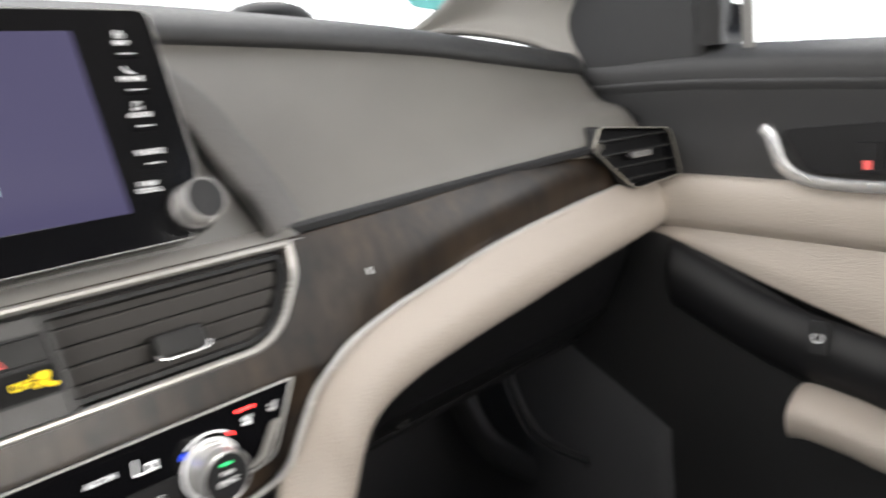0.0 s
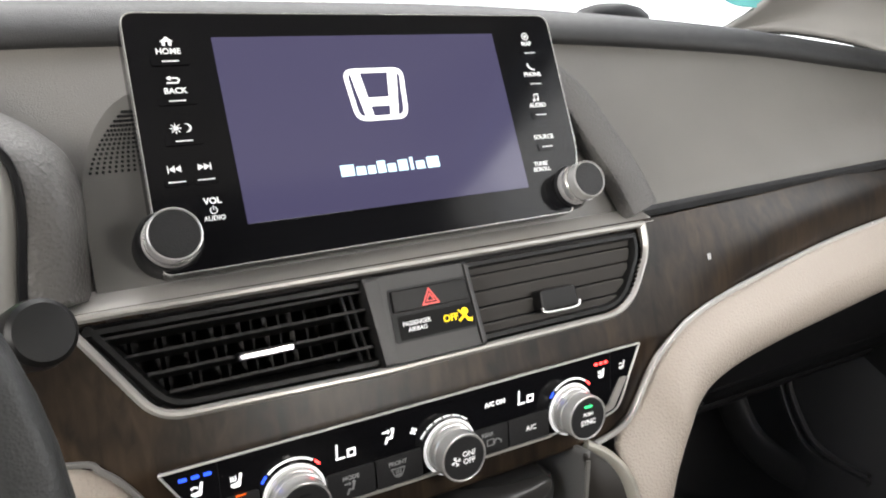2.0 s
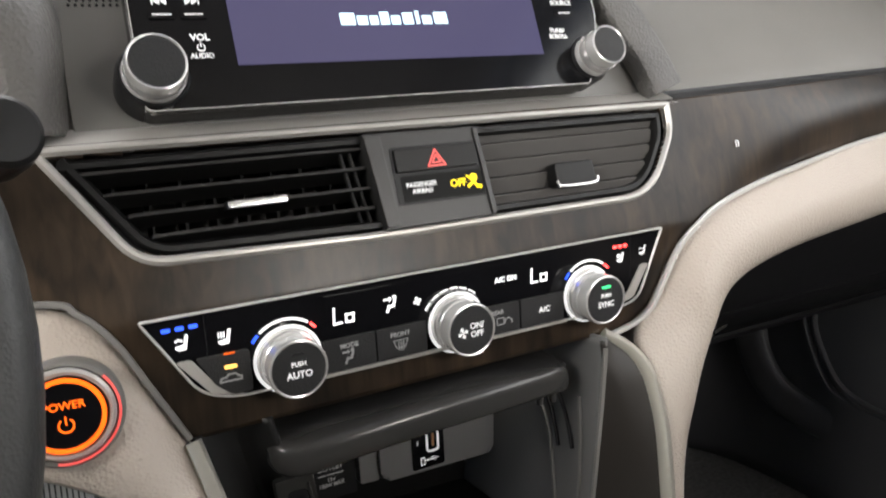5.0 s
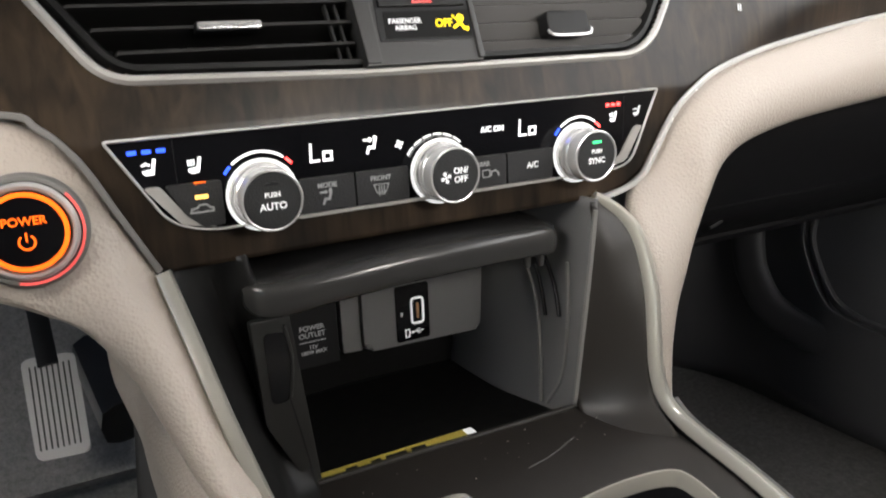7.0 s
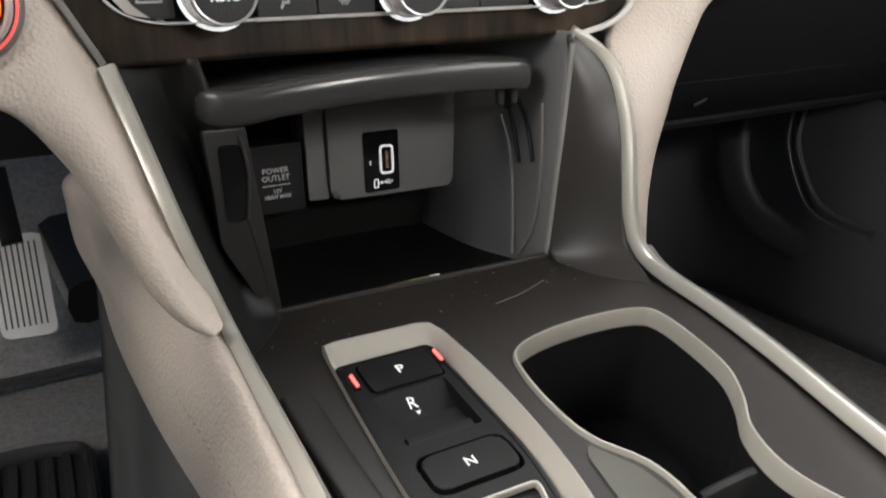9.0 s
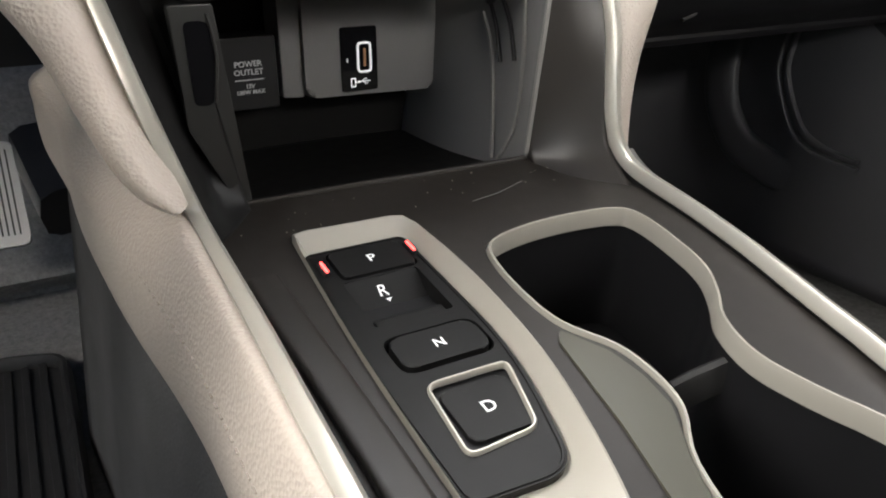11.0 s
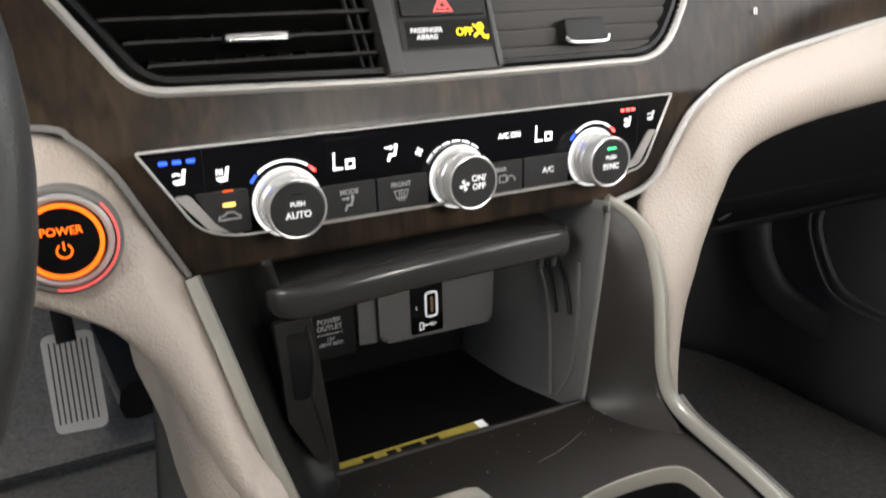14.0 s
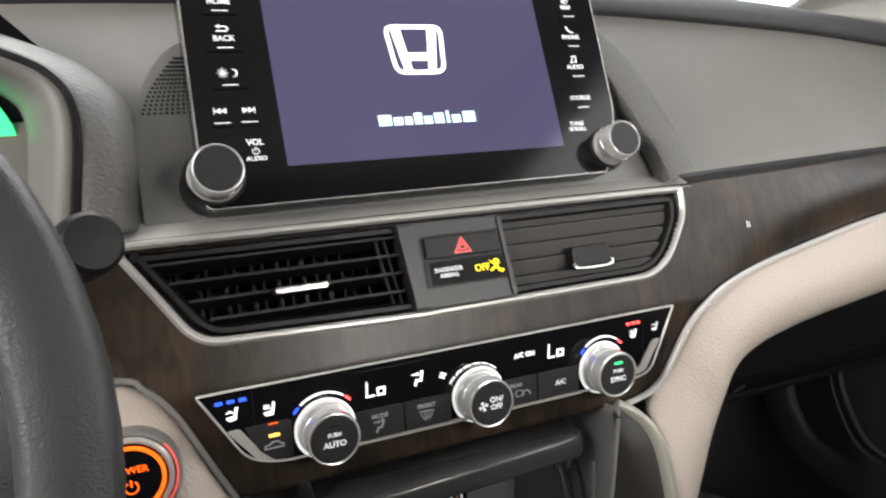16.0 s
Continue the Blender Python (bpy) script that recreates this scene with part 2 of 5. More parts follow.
def slab(outline, d0, d1, m, bevel=0.0, holes=()):
    """A plate with that outline in the plane of m, from depth d0 to d1 along its normal."""
    bm = bmesh.new()
    if holes:
        from mathutils import geometry
        loops = [[Vector((p[0], p[1], 0)) for p in o] for o in (outline, *holes)]
        flat = [p for o in loops for p in o]
        lo = [bm.verts.new((p.x, p.y, d0)) for p in flat]
        hi = [bm.verts.new((p.x, p.y, d1)) for p in flat]
        for tri in geometry.tessellate_polygon(loops):
            bm.faces.new([hi[i] for i in tri])
            bm.faces.new([lo[i] for i in reversed(tri)])
        at = 0
        for o in loops:
            k = len(o)
            for i in range(k):
                a, b = at + i, at + (i + 1) % k
                bm.faces.new((lo[a], lo[b], hi[b], hi[a]))
            at += k
    else:
        lo = [bm.verts.new((p[0], p[1], d0)) for p in outline]
        hi = [bm.verts.new((p[0], p[1], d1)) for p in outline]
        top = bm.faces.new(hi)
        bm.faces.new(list(reversed(lo)))
        k = len(outline)
        for i in range(k):
            bm.faces.new((lo[i], lo[(i + 1) % k], hi[(i + 1) % k], hi[i]))
        if bevel:
            bmesh.ops.bevel(bm, geom=list(top.edges), offset=bevel, segments=2, profile=0.6, affect="EDGES", clamp_overlap=True)
    bmesh.ops.transform(bm, matrix=m, verts=bm.verts)
    return bm


def band(outline, w, d0, d1, m):
    """A closed flat band of width w just inside an outline."""
    k = len(outline)
    pts = [Vector(p) for p in outline]
    area2 = sum(pts[i].x * pts[(i + 1) % k].y - pts[(i + 1) % k].x * pts[i].y for i in range(k))
    s = 1 if area2 > 0 else -1
    inner = []
    for i in range(k):
        d = (pts[(i + 1) % k] - pts[i - 1]).normalized()
        inner.append(pts[i] + Vector((-d.y, d.x)) * s * w)
    mid = [(a * 2 + b) / 3 for a, b in zip(pts, inner)]
    mid2 = [(a + b * 2) / 3 for a, b in zip(pts, inner)]
    rows = [[(p.x, p.y, d0) for p in pts], [(p.x, p.y, d1 * 0.6 + d0 * 0.4) for p in pts], [(p.x, p.y, d1) for p in mid], [(p.x, p.y, d1) for p in mid2],
            [(p.x, p.y, d1 * 0.6 + d0 * 0.4) for p in inner], [(p.x, p.y, d0) for p in inner]]
    bm = grid(rows, True)
    bmesh.ops.transform(bm, matrix=m, verts=bm.verts)
    return bm


def lathe(profile, m, seg=48):
    """Revolves (radius, height) pairs about the normal of m."""
    rows = [[(r * math.cos(math.tau * i / seg), r * math.sin(math.tau * i / seg), h) for i in range(seg)] for r, h in profile]
    bm = grid(rows, True)
    bm.verts.ensure_lookup_table()
    if profile[-1][0] > 1e-4:
        bm.faces.new([bm.verts[len(bm.verts) - seg + i] for i in range(seg)])
    bmesh.ops.transform(bm, matrix=m, verts=bm.verts)
    return bm


def arc(r, a0, a1, w, d0, d1, m, n=24):
    """A flat piece of a ring, angles in degrees."""
    t = [radians(a0 + (a1 - a0) * i / n) for i in range(n + 1)]
    out = [((r + w / 2) * math.cos(a), (r + w / 2) * math.sin(a)) for a in t] + [((r - w / 2) * math.cos(a), (r - w / 2) * math.sin(a)) for a in reversed(t)]
    return slab(out, d0, d1, m)


def words(body, size, m, align="CENTER", bold=0.0):
    """A bmesh of letters that lie on the plane of m."""
    cu = bpy.data.curves.new("letters", "FONT")
    cu.body, cu.size, cu.align_x, cu.align_y, cu.extrude, cu.offset = body, size, align, "CENTER", 0.0001, bold
    cu.resolution_u = 3
    ob = bpy.data.objects.new("letters", cu)
    scene.collection.objects.link(ob)
    me = bpy.data.meshes.new_from_object(ob.evaluated_get(bpy.context.evaluated_depsgraph_get()))
    bm = bmesh.new()
    bm.from_mesh(me)
    bpy.data.objects.remove(ob)
    bpy.data.curves.remove(cu)
    bpy.data.meshes.remove(me)
    bmesh.ops.transform(bm, matrix=m, verts=bm.verts)
    return bm


def joined(*pieces):
    bm = bmesh.new()
    for p in pieces:
        me = bpy.data.meshes.new("piece")
        p.to_mesh(me)
        p.free()
        bm.from_mesh(me)
        bpy.data.meshes.remove(me)
    return bm


def bars(m, *rects, d=0.0002):
    return joined(*[slab(box2(*r), 0, d, m) for r in rects])


def block(x0, y0, z0, x1, y1, z1, bevel=0.0):
    return slab(box2(x0, y0, x1, y1), z0, z1, Matrix(), bevel)


def wedge_line(m, pts, w, d=0.0002):
    """A thin drawn line through pts on the plane of m."""
    pieces = []
    for a, b in zip(pts, pts[1:]):
        a, b = Vector(a), Vector(b)
        e = (b - a).normalized()
        s = Vector((-e.y, e.x)) * w / 2
        a, b = a - e * w / 2, b + e * w / 2
        pieces.append(slab([a - s, b - s, b + s, a + s], 0, d, m))
    return joined(*pieces)


def spokes(outline, c, n=96):
    """The outline as seen from c: n points at even angles round it."""
    out = []
    k = len(outline)
    for i in range(n):
        a = math.tau * i / n
        dx, dy_ = math.cos(a), math.sin(a)
        best = 0.0
        for j in range(k):
            p, q = Vector(outline[j - 1]) - Vector(c), Vector(outline[j]) - Vector(c)
            e = q - p
            den = dx * e.y - dy_ * e.x
            if abs(den) < 1e-12:
                continue
            r, w = (p.x * e.y - p.y * e.x) / den, (p.x * dy_ - p.y * dx) / den
            if r > best and -1e-6 <= w <= 1 + 1e-6:
                best = r
        out.append(Vector((c[0] + dx * best, c[1] + dy_ * best)))
    return out


def at(m, u, v, d=0.0):
    return m @ Matrix.Translation((u, v, d))


# planes of the dash: the display, the vents, the climate panel, the console deck
SCR = pose(0, 0, 0.8, 69.5)
VEN = pose(0, -0.047, 0.645, 73)
CLI = pose(0, -0.047, 0, 90)
DECK = pose(0, -0.135, 0.451, 7)


def vz(z):
    return (z - 0.645) / math.cos(radians(17))


def dy(y):
    return (y + 0.135) / math.cos(radians(7))


def between(x, table):
    for (a, p), (b, q) in zip(table, table[1:]):
        if x <= b:
            t = max(0.0, (x - a) / (b - a))
            return p + (q - p) * t
    return table[-1][1]


# ---- the cabin shell ----
floor = part("floor", loft([[(-0.72, 0.62, 0.42), (-0.72, 0.45, 0.24), (-0.72, 0.3, 0.175), (-0.72, -1.6, 0.17)], [(0.0, 0.62, 0.42), (0.0, 0.45, 0.24), (0.0, 0.3, 0.175), (0, -1.6, 0.17)],
                            [(0.72, 0.62, 0.42), (0.72, 0.45, 0.24), (0.72, 0.3, 0.175), (0.72, -1.6, 0.17)]], 4, 8), CARPET, thick=0.01, facing=(0, 0, 1))
tagged(floor, "dark grey looped carpet of the car floor", "floor", kind="structure")
tagged(part("wall_front", block(-0.75, 0.62, 0.1, 0.75, 0.66, 0.9), SOFTBLACK), "black bulkhead behind the dashboard", "wall", kind="structure")
tagged(part("wall_rear", joined(block(-0.75, -1.66, 0.1, 0.75, -1.62, 0.86), block(-0.75, -1.66, 1.28, 0.75, -1.62, 1.4)), SOFTBLACK), "plain black rear wall below the rear window", "wall", kind="structure")
tagged(part("ceiling", loft([[(-0.62, -0.15, 1.27), (-0.62, -0.7, 1.33), (-0.62, -1.66, 1.3)], [(0, -0.12, 1.31), (0, -0.7, 1.37), (0, -1.66, 1.33)], [(0.62, -0.15, 1.27), (0.62, -0.7, 1.33), (0.62, -1.66, 1.3)]], 5, 5),
             HEADLINER, thick=0.02, facing=(0, 0, -1)), "pale fabric headliner of the car roof", "ceiling", kind="structure")
wd = part("window_1", loft([[(-0.65, 0.24, 0.87), (-0.6, -0.15, 1.27)], [(0, 0.56, 0.88), (0, -0.12, 1.31)], [(0.65, 0.24, 0.87), (0.6, -0.15, 1.27)]], 6, 6), GLASS, thick=0.004)
wd.visible_shadow = False
tagged(wd, "clear raked windshield glass above the dashboard", "windshield", kind="structure")
tagged(part("backdrop", slab(box2(-9, -4, 9, 7), 0, 0.05, pose(0, 7, 0, 90)), BACKWHITE), "bright white daylight beyond the windshield", "backdrop", kind="structure")
tagged(part("backdrop", slab(box2(-9, -4, 9, 7), 0, 0.05, pose(7, 0, 0, 90, 0, -90)), BACKWHITE), "bright white daylight beyond the side window", "backdrop", kind="structure")
for sx, nm in ((1, "taupe fabric pillar trim beside the windshield"), (-1, "taupe fabric pillar trim beside the windshield")):
    bm = loft([[(sx * 0.57, 0.30, 0.85), (sx * 0.603, 0.228, 0.868), (sx * 0.64, 0.13, 0.845), (sx * 0.668, 0.07, 0.81)],
               [(sx * 0.60, 0.20, 0.905), (sx * 0.638, 0.165, 0.895), (sx * 0.655, 0.125, 0.885), (sx * 0.68, 0.085, 0.885)],
               [(sx * 0.59, 0.08, 1.03), (sx * 0.60, 0.04, 1.03), (sx * 0.63, 0.0, 1.02), (sx * 0.66, -0.03, 1.02)],
               [(sx * 0.57, -0.10, 1.26), (sx * 0.53, -0.14, 1.27), (sx * 0.58, -0.2, 1.25), (sx * 0.64, -0.2, 1.24)]], 6, 5)
    tagged(part("trim", bm, PILLAR, thick=0.01, facing=(-sx, -1, 0)), nm, "pillar trim", kind="structure")
# added out of view: two blockers that shape the light from the rear
tagged(part("light_block_driver", block(-0.66, -0.86, 0.17, 0.10, -0.78, 1.30), SOFTBLACK), "unseen dark blocker added behind the driver's place to hold back rear light", "partition", kind="structure")
tagged(part("light_block_passenger", joined(block(0.16, -0.86, 0.17, 0.64, -0.78, 0.79), block(0.10, -0.86, 0.97, 0.62, -0.78, 1.30)), SOFTBLACK), "unseen dark blocker added behind the passenger's place, with a slot for rear light", "partition", kind="structure")
# driver's door, closed, with its window opening
tagged(part("wall_driver_side", joined(block(-0.78, -0.16, 0.1, -0.72, 0.62, 0.86), block(-0.78, -1.62, 0.1, -0.7, -1.15, 1.3), block(-0.78, -1.15, 0.1, -0.72, -0.16, 0.24), block(-0.78, -1.15, 1.26, -0.66, -0.1, 1.34)), SOFTBLACK), "black body side round the open driver doorway", "body side", kind="structure")

# ---- dashboard ----
dash = thing("dashboard", (0, 0.1, 0.6), "two-tone car dashboard with taupe pad, dark wood and ivory leather", "dashboard")
XS = [-0.6, -0.4, -0.2, 0.0, 0.18, 0.385, 0.52, 0.645]
CREASE = [(-0.6, 0.83), (-0.2, 0.849), (0.0, 0.850), (0.18, 0.846), (0.385, 0.833), (0.52, 0.818), (0.645, 0.803)]
GROOVE = [(-0.6, 0.724), (0.186, 0.7235), (0.34, 0.728), (0.535, 0.733), (0.66, 0.735)]
secs = []
for x in XS:
    c, g = between(x, CREASE), between(x, GROOVE)
    yc = 0.082 - 0.03 * max(0, x) ** 1.2
    secs.append([(x, 0.004, g - 0.024), (x, -0.006, g), (x, 0.012, g + 0.028), (x, 0.038, g + (c - g) * 0.56), (x, yc - 0.012, c - 0.016), (x, yc, c)])
part("middle_pad", loft(secs, 5, 6), PAD, dash, "taupe grained soft pad", thick=0.004)
secs = []
for x in XS:
    c = between(x, CREASE)
    yc = 0.082 - 0.03 * max(0, x) ** 1.2
    drop = 0.012 * max(0, (x - 0.3) / 0.3)
    secs.append([(x, yc + 0.012, c - 0.006), (x, yc - 0.004, c + 0.001), (x, yc - 0.002, c + 0.012), (x, yc + 0.016, c + 0.024), (x, yc + 0.05, c + 0.031 - drop), (x, 0.3, c + 0.045 - drop), (x, 0.54, c + 0.035 - drop)])
part("top_pad", loft(secs, 5, 6), TOPPAD, dash, "charcoal grained top pad", thick=0.004)
part("groove", sweep([(x, -0.002, between(x, GROOVE) - 0.002) for x in (0.186, 0.26, 0.34, 0.44, 0.545)], 0.018, 0.009, n=4), SOFTBLACK, dash, "dark joint strip")
# wood panel
LOW = [(-0.30, 0.668), (-0.19, 0.659), (-0.173, 0.652), (-0.16, 0.637), (-0.1352, 0.5855), (-0.13, 0.5845), (0.112, 0.586), (0.13, 0.590), (0.142, 0.597), (0.150, 0.609), (0.158, 0.622),
       (0.166, 0.633), (0.178, 0.6425), (0.198, 0.6525), (0.23, 0.661), (0.27, 0.668), (0.364, 0.6795), (0.47, 0.686), (0.60, 0.690)]


def wood_y(x, z):
    y = -0.047 + max(0.0, z - 0.645) * 0.3057
    return y + 0.026 * max(0, (x - 0.25) / 0.33) ** 1.3


HOLE = rounded([(-0.1775, 0.7165), (0.1735, 0.7165), (0.1725, 0.700), (0.150, 0.6668), (-0.030, 0.6663), (-0.143, 0.6695)], [0.004, 0.004, 0.02, 0.03, 0.01, 0.014], 5)


def inside(x, z, poly):
    hit = False
    for i in range(len(poly)):
        a, b = poly[i - 1], poly[i]
        if (a[1] > z) != (b[1] > z) and x < (b[0] - a[0]) * (z - a[1]) / (b[1] - a[1]) + a[0]:
            hit = not hit
    return hit


rows = []
nx = 440
for i in range(nx + 1):
    x = -0.30 + 0.90 * i / nx
    lo, hi = between(x, LOW), between(x, GROOVE) - 0.002
    swell = 0.0065 * min(1.0, max(0.0, (x - 0.19) / 0.10))
    rows.append([(x, wood_y(x, lo + (hi - lo) * j / 56) - swell * math.sin(math.pi * j / 56), lo + (hi - lo) * j / 56) for j in range(57)])
bm = grid(rows)
dead = [f for f in bm.faces if inside(f.calc_center_median().x, f.calc_center_median().z, HOLE)]
bmesh.ops.delete(bm, geom=dead, context="FACES")
part("wood_panel", bm, WOOD, dash, "dark figured wood panel", thick=0.003)
CH = [(x, wood_y(x, between(x, LOW)) - 0.0035, between(x, LOW)) for x in (0.112, 0.13, 0.142, 0.150, 0.158, 0.166, 0.178, 0.198, 0.23, 0.27, 0.364, 0.47, 0.59)]
part("chrome_strip", sweep(CH, 0.0034, 0.0036, (0, 1, 0)), BRIGHT, dash, "satin silver strip under the wood")
KN = [(x, wood_y(x, between(x, LOW)) - 0.001, between(x, LOW)) for x in (-0.29, -0.19, -0.173, -0.16, -0.148, -0.1355)]
part("edge_strip", sweep(KN, 0.003, 0.003, (0, 1, 0)), GREY, dash, "grey edge strip beside the wood")


def knee(pairs, bulge):
    """Padded leather between an inner and an outer edge."""
    secs = []
    for k, (a, b) in enumerate(pairs):
        a, b = Vector(a), Vector(b)
        g = bulge[k] if isinstance(bulge, list) else bulge
        out = Vector((0, -1, 0)) * g
        secs.append([a + Vector((0, 0.010, 0)), a + Vector((0, 0.003, 0)), a.lerp(b, 0.25) + out * 0.45, a.lerp(b, 0.5) + out, a.lerp(b, 0.8) + out * 0.75, b + Vector((0, 0.004, 0)), b + Vector((0, 0.03, 0.004)), b + Vector((0, 0.08, 0.006))])
    return loft(secs, 5, 4)


RIGHTLEG = [((0.69, -0.008, 0.691), (0.70, -0.012, 0.635)), ((0.59, -0.016, 0.690), (0.59, -0.026, 0.633)), ((0.47, -0.03, 0.684), (0.48, -0.036, 0.629)), ((0.364, -0.039, 0.6775), (0.38, -0.044, 0.623)),
            ((0.27, -0.045, 0.666), (0.285, -0.052, 0.617)), ((0.215, -0.047, 0.6555), (0.238, -0.056, 0.611)), ((0.187, -0.047, 0.6455), (0.209, -0.06, 0.604)), ((0.172, -0.047, 0.636), (0.193, -0.063, 0.594)),
            ((0.163, -0.047, 0.6265), (0.183, -0.066, 0.581)), ((0.150, -0.048, 0.606), (0.175, -0.068, 0.566)), ((0.134, -0.054, 0.587), (0.169, -0.069, 0.553)), ((0.1265, -0.066, 0.562), (0.163, -0.07, 0.537)),
            ((0.125, -0.076, 0.535), (0.156, -0.07, 0.517)), ((0.123, -0.083, 0.505), (0.151, -0.071, 0.497)), ((0.124, -0.088, 0.485), (0.147, -0.073, 0.48)), ((0.128, -0.09, 0.468), (0.143, -0.076, 0.466))]
part("knee_pad", knee(RIGHTLEG, [0.01] * 5 + [0.008] * 4 + [0.005] * 7), LEATHER, dash, "ivory grained leather lower pad")
LEFTLEG = [((-0.29, -0.040, 0.666), (-0.30, -0.045, 0.60)), ((-0.235, -0.041, 0.662), (-0.245, -0.046, 0.595)), ((-0.19, -0.043, 0.657), (-0.212, -0.048, 0.588)), ((-0.174, -0.043, 0.650), (-0.196, -0.050, 0.582)), ((-0.162, -0.044, 0.637), (-0.184, -0.053, 0.576)),
           ((-0.149, -0.047, 0.612), (-0.171, -0.060, 0.569)), ((-0.137, -0.048, 0.586), (-0.161, -0.061, 0.555)), ((-0.130, -0.06, 0.560), (-0.152, -0.064, 0.538)), ((-0.1225, -0.078, 0.525), (-0.143, -0.075, 0.514)),
           ((-0.116, -0.09, 0.501), (-0.135, -0.088, 0.495)), ((-0.1130, -0.101, 0.4905), (-0.127, -0.098, 0.4855)), ((-0.1120, -0.109, 0.4855), (-0.119, -0.109, 0.483))]
part("knee_pad", knee(LEFTLEG, [0.001] * 5 + [0.003, 0.008, 0.010, 0.012, 0.012, 0.008, 0.002]), LEATHER, dash, "ivory grained leather lower pad")
# display surround
ARCH = [(-0.162, -0.0735), (-0.161, -0.03), (-0.157, -0.005), (-0.147, 0.016), (-0.13, 0.03), (-0.09, 0.042), (0, 0.046), (0.09, 0.042), (0.13, 0.026), (0.152, 0.008), (0.168, -0.02), (0.182, -0.05), (0.190, -0.075)]
plate = [Vector(p[:2]) for p in glide([(x, y, 0) for x, y in ARCH], 5)]
part("display_surround", slab(plate, -0.05, -0.018, SCR, 0.003), GREY, dash, "grey arched panel behind the display")
lip = [SCR @ Vector((x - 0.008, y, -0.010)) for x, y in ARCH[7:]]
part("surround_lip", sweep(lip, 0.028, 0.018, (0, -0.94, 0.35), sides=14), HOODM, dash, "grained dark lip round the display surround")
dots = []
for r in range(14):
    for c in range(9):
        u, v = -0.1555 + 0.0030 * c + 0.00075 * r * (1 - c / 9) + 0.00006 * r * r * (1 - c / 9), -0.0115 + 0.0024 * r
        if u < -0.1295 and v < between(u, [(-0.157, -0.006), (-0.147, 0.012), (-0.13, 0.026)]):
            dots.append(slab([(u + 0.0008 * math.cos(k * 1.0472), v + 0.0008 * math.sin(k * 1.0472)) for k in range(6)], -0.0179, -0.0174, SCR))
tagged(part("speaker_grille", joined(*dots), BLACK, dash, "perforated speaker grille"), kind="stuff")
part("ledge", loft([[(x, -0.0245, 0.7195), (x, -0.018, 0.7225), (x, -0.004, 0.7275), (x, 0.01, 0.729)] for x in (-0.19, -0.1, 0.0, 0.1, 0.188)], 3, 4), SATIN, dash, "satin silver ledge under the display", thick=0.002)
# instrument hood
HOOD_EDGE = [(-0.1635, 0.0, 0.722), (-0.1620, 0.002, 0.745), (-0.1605, 0.006, 0.770), (-0.1625, 0.020, 0.788), (-0.171, 0.034, 0.801), (-0.192, 0.044, 0.816), (-0.237, 0.052, 0.833), (-0.32, 0.058, 0.846), (-0.46, 0.058, 0.846), (-0.56, 0.05, 0.825)]
HOOD_MOUTH = [(-0.1925, -0.018, 0.722), (-0.1895, -0.020, 0.745), (-0.1860, -0.020, 0.770), (-0.1860, -0.018, 0.788), (-0.1915, -0.014, 0.801), (-0.207, -0.010, 0.812), (-0.250, -0.004, 0.827), (-0.33, 0.0, 0.838), (-0.45, 0.0, 0.838), (-0.545, -0.005, 0.815)]
HUB = Vector((-0.34, 0.0, 0.745))
secs, inner_frame = [], []
for a, b, g in zip(HOOD_EDGE, HOOD_MOUTH, (1, 1, 0.9, 0.7, 0.5, 0.4, 0.35, 0.3, 0.3, 0.3)):
    a, b = Vector(a), Vector(b)
    d = HUB - b
    d.y = 0
    d.normalize()
    out = Vector((0, -g, 0.25 * g))
    secs.append([a + Vector((0, 0.02, 0)), a, a.lerp(b, 0.12) + out * 0.012, a.lerp(b, 0.4) + out * 0.016, a.lerp(b, 0.75) + out * 0.010, b + out * 0.003, b + d * 0.003, b + d * 0.003 + Vector((0, 0.02, 0))])
    inner_frame.append([b + d * 0.002 + Vector((0, 0.004, 0)), b + d * 0.006, b + d * 0.013 + Vector((0, 0.006, 0)), b + d * 0.022 + Vector((0, 0.028, 0)), b + d * 0.026 + Vector((0, 0.06, 0))])
# black strip that paints the shade on the hood's inner lip
part("hood_lip_shade", sweep([(x - 0.002, y - 0.002, z - 0.001) for x, y, z in HOOD_MOUTH], 0.004, 0.004, (0, 1, 0)), BLACK, dash, "shaded inner lip of the hood, put in as a black strip")
part("instrument_hood", loft(secs, 5, 5), HOODM, dash, "grained dark hood round the instruments", thick=0.003)
cluster = thing("instrument_cluster", (-0.36, 0.02, 0.72), "lit instrument cluster with a green ring, behind the wheel", "instrument cluster")
part("face", slab(rounded([(-0.54, 0.70), (-0.188, 0.70), (-0.182, 0.80), (-0.23, 0.85), (-0.5, 0.85)], 0.02), 0, 0.01, pose(0, 0.04, 0, 90)), GLOSS, cluster)
part("bezel", loft(inner_frame, 5, 5), GREY, cluster, "satin grey inner frame", thick=0.002)
part("ring", arc(0.042, -60, 60, 0.010, 0.012, 0.014, at(pose(0, 0.04, 0, 90), -0.262, 0.765)), GREEN, cluster, "glowing green gauge ring")

# ---- display unit ----
disp = thing("infotainment_display", (0, 0, 0.73), "glossy black touchscreen unit with side buttons and two knobs", "touchscreen")
BEZ = rounded([(-0.1335, -0.0715), (0.118, -0.0705), (0.121, -0.058), (0.1335, -0.035), (0.1355, 0.064), (-0.1315, 0.066)], [0.006, 0.003, 0.004, 0.02, 0.008, 0.008], 5)
part("bezel", slab(BEZ, -0.016, 0, SCR, 0.0012), GLOSS, disp, "gloss black glass front")
part("rim", band(BEZ, 0.0010, -0.004, 0.0004, SCR), BRIGHT, disp, "thin bright rim")
